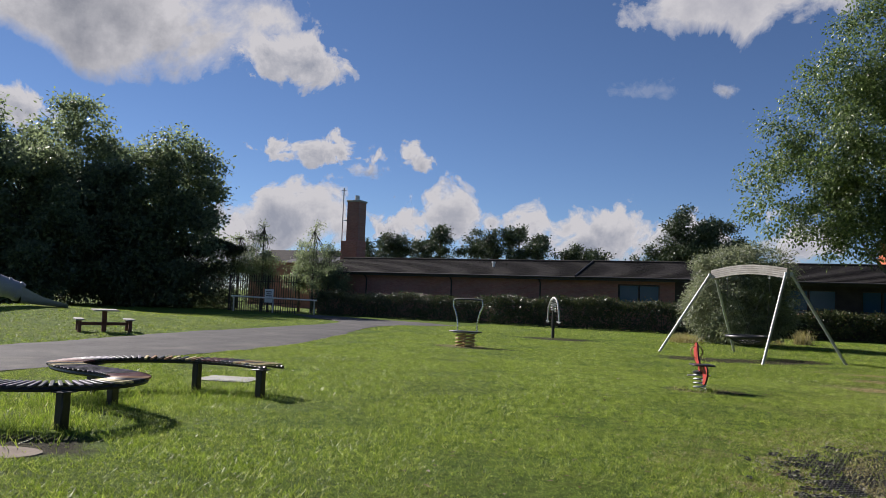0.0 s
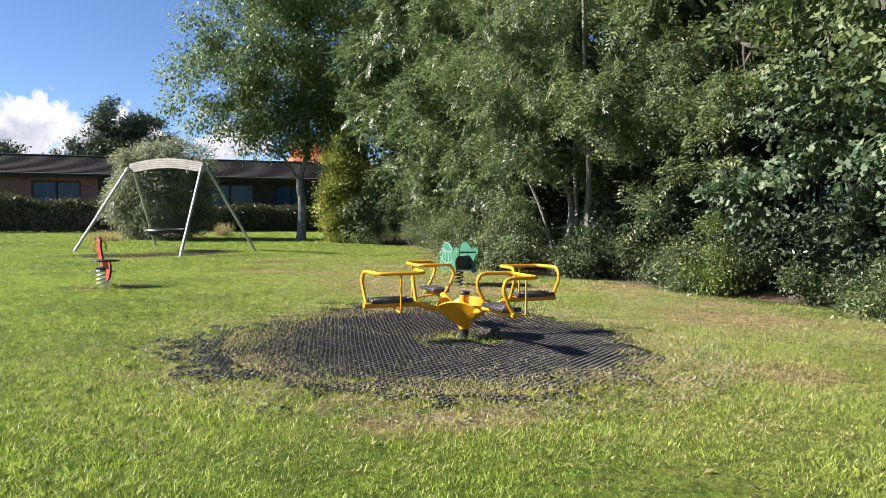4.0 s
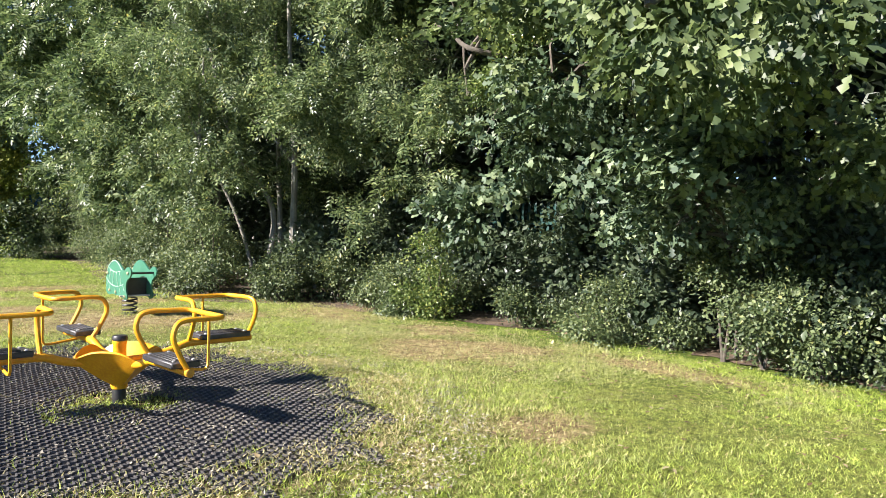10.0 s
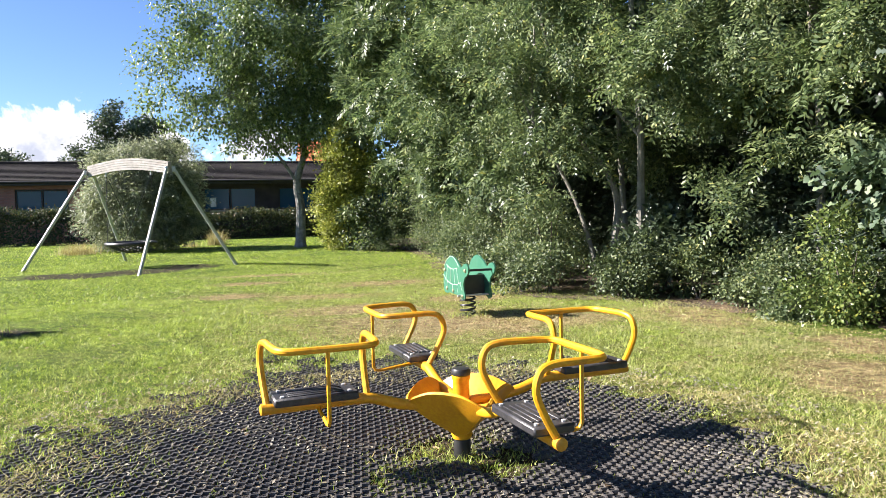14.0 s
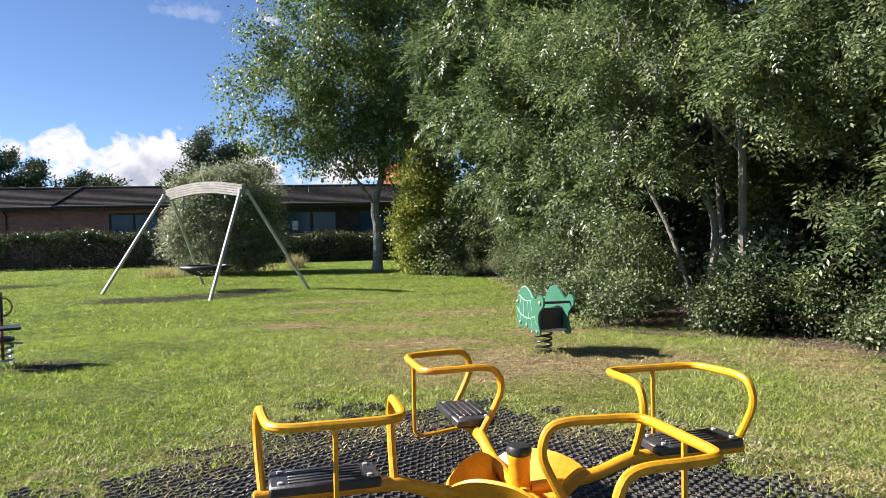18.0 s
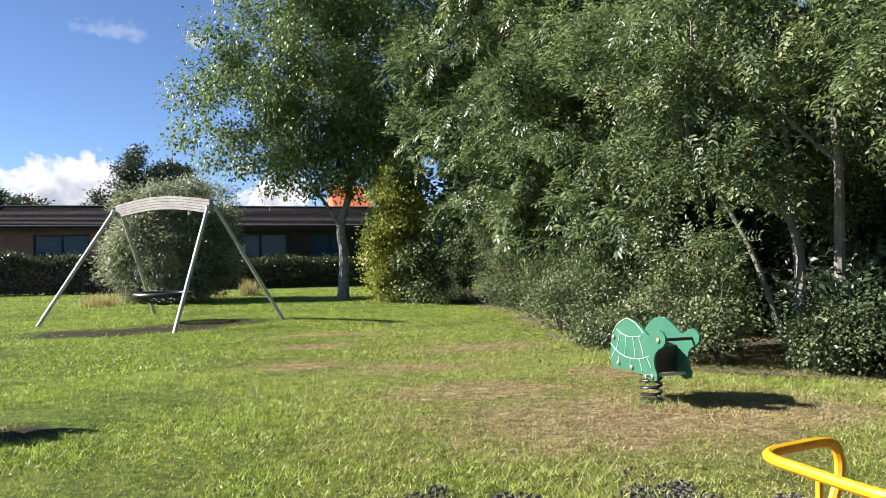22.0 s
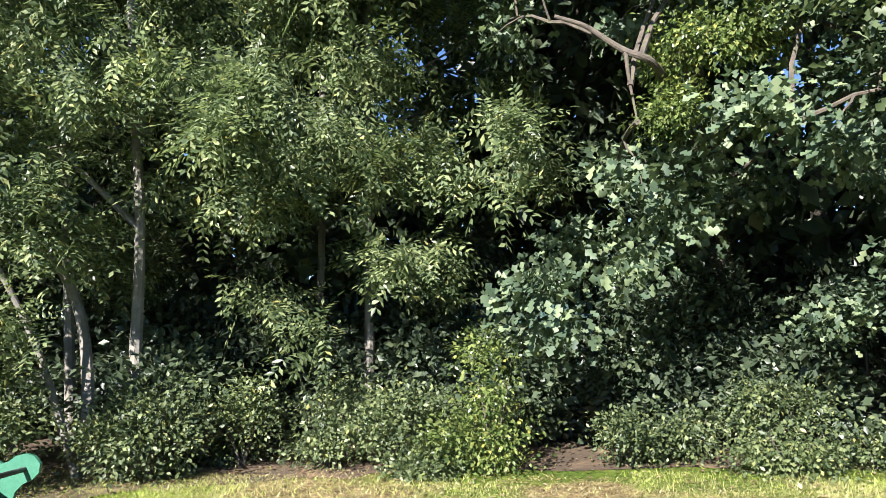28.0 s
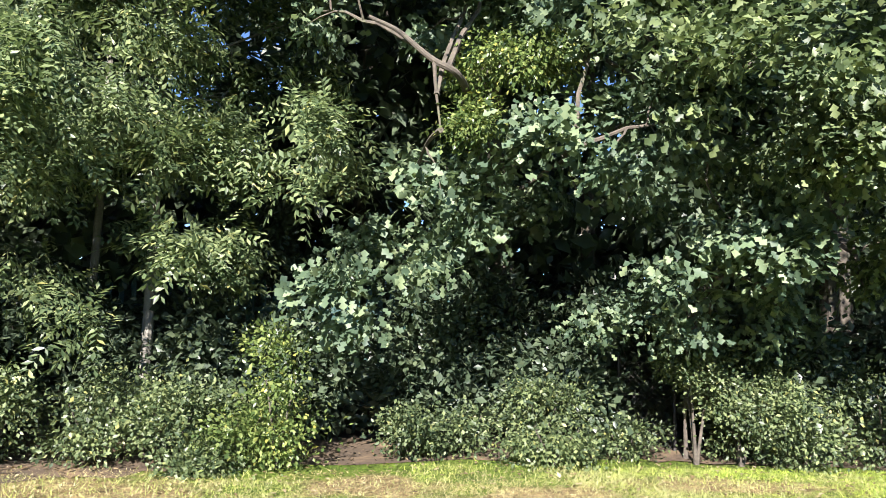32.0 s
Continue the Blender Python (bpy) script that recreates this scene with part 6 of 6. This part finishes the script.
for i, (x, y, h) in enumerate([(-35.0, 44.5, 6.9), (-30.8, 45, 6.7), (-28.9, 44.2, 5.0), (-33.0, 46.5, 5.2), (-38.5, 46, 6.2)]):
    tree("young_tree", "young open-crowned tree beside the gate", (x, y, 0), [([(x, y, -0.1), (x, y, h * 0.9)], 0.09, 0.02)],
         [(x, y, h * 0.62, h * 0.17, h * 0.17, h * 0.36), (x + 0.3, y, h * 0.48, h * 0.27, h * 0.22, h * 0.2), (x, y, h * 0.9, h * 0.07, h * 0.07, h * 0.12)], 520, 12, 0.13, M_HAZELEAF, M_BARK, 130 + i, 0.2, -0.2, "broad", shell=0.1, limbs=14, group="young trees by the gate")
for i, (x, y, h) in enumerate([(-44, 78, 8.4), (-40.5, 76, 9.2), (-37, 78, 8.6), (-34.5, 75, 9.9), (-31.5, 79, 9.0), (-28.4, 76, 9.6), (-25.8, 77, 9.9), (-23, 75, 8.9), (-19.2, 77, 7.6), (-16.8, 76, 7.2)]):
    tree("pine_tree", "distant dark flat-topped pine", (x, y, 0), [([(x, y, -0.1), (x + 0.2, y, h * 0.5), (x, y, h * 0.95)], 0.22, 0.06)],
         [(x, y, h * 0.87, 2.3, 1.9, h * 0.10), (x - 1.4, y, h * 0.74, 1.9, 1.5, h * 0.08), (x + 1.5, y, h * 0.70, 2.0, 1.6, h * 0.09), (x, y, h * 0.45, 2.4, 1.9, h * 0.20)],
         420, 22, 0.24, M_PINE, M_BARK, 150 + i, 0.30, -0.2, "broad", shell=0.2, limbs=10, group="distant pines")
tree("round_tree", "distant dark round-crowned tree above the roof", (-7.0, 75, 0), [([(-7, 75, -0.1), (-7, 75, 7)], 0.3, 0.1)],
     [(-7.2, 75, 9.2, 2.3, 2.3, 2.0), (-4.5, 75, 7.9, 2.3, 2.3, 1.5), (-9.2, 75, 7.0, 2.0, 2.0, 1.5), (-6.5, 75, 6.0, 3.5, 3, 2.2)], 1300, 24, 0.26, M_PINE, M_BARK, 170, 0.36, 0.1, "broad", shell=0.5)
tree("spire_tree", "small distant conifer tip above the roof", (-15.6, 95, 0), [([(-15.6, 95, -0.1), (-15.6, 95, 7)], 0.15, 0.04)], [(-15.6, 95, 6.6, 0.9, 0.9, 1.4), (-14.6, 95, 6.2, 0.8, 0.8, 1.4)], 160, 10, 0.25, M_PINE, M_BARK, 171, 0.3, 0, limbs=4)


# ---- grass ----
def grass():
    rng = np.random.default_rng(5)
    zones = [  # x0, x1, y0, y1, blades, height, width
        (-3.0, 9.3, 2.0, 9.5, 400000, 0.027, 0.0034), (-3.0, 8.4, 9.5, 17.0, 260000, 0.028, 0.0044), (-12.4, -3.0, 1.5, 9.5, 230000, 0.029, 0.0044), (-12.6, -3.0, 9.5, 18.0, 140000, 0.031, 0.0065),
        (-14.5, 8.0, 17.0, 27.0, 160000, 0.033, 0.0085), (-17.5, 7.5, 27.0, 42.0, 80000, 0.036, 0.0135), (-30, -16.4, 8.0, 38.0, 50000, 0.036, 0.0145)]
    vs = []
    for x0, x1, y0, y1, n, h, w in zones:
        tufts_n = n // 9
        pick = rng.integers(0, tufts_n, n)
        spread = 2.2 * w + 0.012
        x = rng.uniform(x0, x1, tufts_n)[pick] + rng.normal(size=n) * spread
        y = rng.uniform(y0, y1, tufts_n)[pick] + rng.normal(size=n) * spread
        loose = rng.random(n) < 0.62
        x, y = np.where(loose, rng.uniform(x0, x1, n), x), np.where(loose, rng.uniform(y0, y1, n), y)
        stand = rng.uniform(0.55, 1.5, tufts_n)[pick]
        keep = np.ones(n, bool)
        for bx, by, rx, ry in BARE:
            keep &= ((x - bx) ** 2 / rx ** 2 + (y - by) ** 2 / ry ** 2 > 0.4 + 0.8 * rng.random(n)) | (rng.random(n) < (0.16 if rx < 2.5 else 0.5))
        for bx, by, rx, ry in SOIL_AND_SHADOW[1:]:
            keep &= ((x - bx) ** 2 / rx ** 2 + (y - by) ** 2 / ry ** 2 > 0.9 + 0.5 * rng.random(n)) | (rng.random(n) < 0.06)
        inside = np.array([mat_cover(a, b) if abs(a - 3) < 4.5 and abs(b - 8) < 4.5 else -9.0 for a, b in zip(x, y)])
        keep &= ((inside < 0.03) & ((inside < -0.3) | (rng.random(n) < 0.2 + np.clip(-inside, 0, 0.3) * 2))) | (rng.random(n) < 0.015 + 0.5 * np.clip(1 - inside / 0.24, 0, 1) * (inside < 0.24))
        cover = inside > -0.1
        near = np.interp(y, [0, 8, 12, 17.5, 23.5, 28, 33, 36.5], [-11.6, -11.9, -12.1, -12.6, -14.6, -16.4, -17.4, -15.2])
        far = np.interp(y, [0, 10.9, 14.5, 18.4, 26.7, 33.5, 37, 41], [-16.2, -16.7, -17.2, -17.9, -19.1, -21.1, -25.5, -29.5])
        keep &= (x > near + 0.05) | (x < far - 0.05)
        clump = np.sin(x * 2.1 + 1.7 * np.sin(y * 1.3)) * np.sin(y * 2.4 + np.sin(x * 1.9))
        x, y, clump, stand = x[keep], y[keep], clump[keep], stand[keep]
        n = len(x)
        a = rng.uniform(0, 2 * math.pi, n)
        hh = h * rng.uniform(0.5, 1.3, n) * (1 + 0.4 * clump) * stand
        lean = rng.normal(size=(n, 2)) * 0.75 * hh[:, None]
        z = ground_z(x, y) - 0.004 + 0.03 * cover[keep]
        c, s = np.cos(a) * w, np.sin(a) * w
        vs.append(np.stack([np.stack([x - c, y - s, z], 1), np.stack([x + c, y + s, z], 1), np.stack([x + lean[:, 0], y + lean[:, 1], z + hh], 1)], 1))
    # longer tufts where the mower cannot reach
    tufts = [(3.22, 7.95, 0.40, 800, 0.045), (2.9, 7.75, 0.3, 500, 0.05), (1.1, 7.2, 1.1, 1800, 0.05), (1.0, 6.3, 0.9, 1200, 0.05), (2.6, 5.5, 1.0, 1200, 0.05), (4.8, 6.4, 0.6, 900, 0.05), (2.0, 5.6, 1.2, 1500, 0.07), (0.9, 8.6, 0.9, 1200, 0.07), (5.6, 7.0, 0.8, 1200, 0.07), (4.6, 10.2, 0.8, 900, 0.06), (8.8, 9.0, 0.6, 350, 0.07), (8.9, 7.6, 0.6, 400, 0.08), (8.6, 6.2, 0.6, 300, 0.07),
             (8.5, 11.4, 0.5, 250, 0.07), (7.6, 13.0, 0.5, 300, 0.08), (6.3, 14.3, 0.4, 250, 0.08), (6.1, 16.0, 0.5, 300, 0.09), (-7.2, 5.6, 0.7, 1500, 0.12), (-8.2, 7.0, 0.9, 1500, 0.12), (-7.3, 8.7, 0.9, 1500, 0.10), (-1.13, 13.55, 0.3, 500, 0.08), (5.05, 13.5, 0.3, 300, 0.07)]
    for x0, y0, r, n, h in tufts:
        x, y = rng.normal(x0, r * 0.6, n), rng.normal(y0, r * 0.6, n)
        a = rng.uniform(0, 2 * math.pi, n)
        hh = h * rng.uniform(0.4, 1.2, n)
        lean = rng.normal(size=(n, 2)) * 0.5 * hh[:, None]
        z = ground_z(x, y) - 0.004
        w = 0.004 + 0.012 * h
        vs.append(np.stack([np.stack([x - np.cos(a) * w, y - np.sin(a) * w, z], 1), np.stack([x + np.cos(a) * w, y + np.sin(a) * w, z], 1), np.stack([x + lean[:, 0], y + lean[:, 1], z + hh], 1)], 1))
    v = np.concatenate(vs).reshape(-1, 3)
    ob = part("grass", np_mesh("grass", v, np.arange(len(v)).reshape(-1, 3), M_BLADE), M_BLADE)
    tagged(ob, "short mown grass blades with longer tufts", "grass", kind="stuff")


grass()


def dry_grass():
    """Bleached, trodden blades on the worn places and round the matting."""
    rng = np.random.default_rng(6)
    px, py = [], []
    for bx, by, rx, ry in BARE:
        n = int(5200 * rx * ry)
        r, a = 1.25 * np.sqrt(rng.random(n)), rng.uniform(0, 2 * math.pi, n)
        px.append(bx + rx * r * np.cos(a)), py.append(by + ry * r * np.sin(a))
    n = 34000
    r, a = rng.normal(1.04, 0.15, n), rng.uniform(0, 2 * math.pi, n)
    px.append(2.95 + 2.4 * r * np.cos(a)), py.append(7.9 + 2.35 * r * np.sin(a))
    n = 1200
    px.append(rng.normal(3.2, 0.28, n)), py.append(rng.normal(7.93, 0.25, n))
    n = 26000
    px.append(rng.normal(5.0, 2.2, n)), py.append(rng.uniform(3, 24, n))
    x, y = np.concatenate(px), np.concatenate(py)
    lump = np.sin(x * 2.7 + 2 * np.sin(y * 1.9)) * np.sin(y * 3.1 + 1.5 * np.sin(x * 2.3))
    ok = (lump + 0.9 * rng.normal(size=len(x)) > 0.1) & (x < 8.9) & ((np.hypot(x - 3.15, y - 7.95) > 1.75 + 0.7 * rng.random(len(x))) | (rng.random(len(x)) < 0.05))
    x, y = x[ok], y[ok]
    n = len(x)
    hh, bend, wide = rng.uniform(0.008, 0.03, n), np.full(n, 0.028), np.full(n, 0.0045)
    for px, py, r, m, h in ((1.2, 37.0, 0.3, 420, 0.65), (-3.5, 33.0, 0.5, 700, 0.4), (0.2, 36.0, 0.3, 120, 0.3)):
        x, y = np.append(x, rng.normal(px, r * 0.6, m)), np.append(y, rng.normal(py, r * 0.6, m))
        hh, bend, wide = np.append(hh, h * rng.uniform(0.4, 1.2, m)), np.append(bend, np.full(m, 0.3 * h)), np.append(wide, np.full(m, 0.011))
    n = len(x)
    a = rng.uniform(0, 2 * math.pi, n)
    lean = rng.normal(size=(n, 2)) * bend[:, None]
    z, w = ground_z(x, y) + 0.004 + 0.03 * (np.hypot(x - 3.15, y - 7.95) < 2.5), wide
    v = np.stack([np.stack([x - np.cos(a) * w, y - np.sin(a) * w, z], 1), np.stack([x + np.cos(a) * w, y + np.sin(a) * w, z], 1), np.stack([x + lean[:, 0], y + lean[:, 1], z + hh], 1)], 1).reshape(-1, 3)
    ob = part("dry_grass", np_mesh("dry_grass", v, np.arange(len(v)).reshape(-1, 3), M_STRAW), M_STRAW)
    tagged(ob, "bleached straw-coloured grass on worn turf", "dry grass", kind="stuff")


dry_grass()


def litter():
    rng = np.random.default_rng(8)
    n1, n2 = 1500, 2600
    x = np.concatenate([rng.uniform(-3, 8.5, n1), rng.normal(8.8, 0.6, n2) - 1.5 * (rng.random(n2) < 0.25)])
    y = np.concatenate([rng.uniform(3, 30, n1), rng.uniform(3, 30, n2)])
    x = np.where((y > 14) & (x > 6), x - 1.8, x)
    pos = np.stack([x, y, ground_z(x, y) + 0.03], 1)
    way = np.concatenate([rng.normal(size=(len(x), 2)), 0.15 * rng.normal(size=(len(x), 1))], 1)
    ob = part("fallen_leaves", leaves("fallen_leaves", pos, way, rng.uniform(0.03, 0.075, len(x)), M_DRYLEAF, rng, up=0.9), M_DRYLEAF)
    tagged(ob, "scattered dry brown fallen leaves", "fallen leaves", kind="stuff")


litter()


def debris():
    rng = np.random.default_rng(18)
    n = 30000
    a, r = rng.uniform(0, 2 * math.pi, n), 3.1 * np.sqrt(rng.random(n))
    x, y = 2.95 + r * np.cos(a), 7.85 + r * np.sin(a)
    drift = np.sin(x * 3.1 + 2 * np.sin(y * 2.3)) * np.sin(y * 3.7 + 1.5 * np.sin(x * 2.9))
    ok = drift + 0.5 * rng.normal(size=n) + 0.35 * (r - 1.6) > 0.35
    x, y = x[ok], y[ok]
    n = len(x)
    pos = np.stack([x, y, 0.026 + 0.018 * rng.random(n)], 1)
    way = np.concatenate([rng.normal(size=(n, 2)), 0.3 * rng.normal(size=(n, 1))], 1)
    ob = part("matting_debris", leaves("matting_debris", pos, way, rng.uniform(0.010, 0.036, n), M_CRUMB, rng, up=0.8), M_CRUMB)
    tagged(ob, "small dry leaf and twig bits lying on the matting", "debris", kind="stuff")


debris()
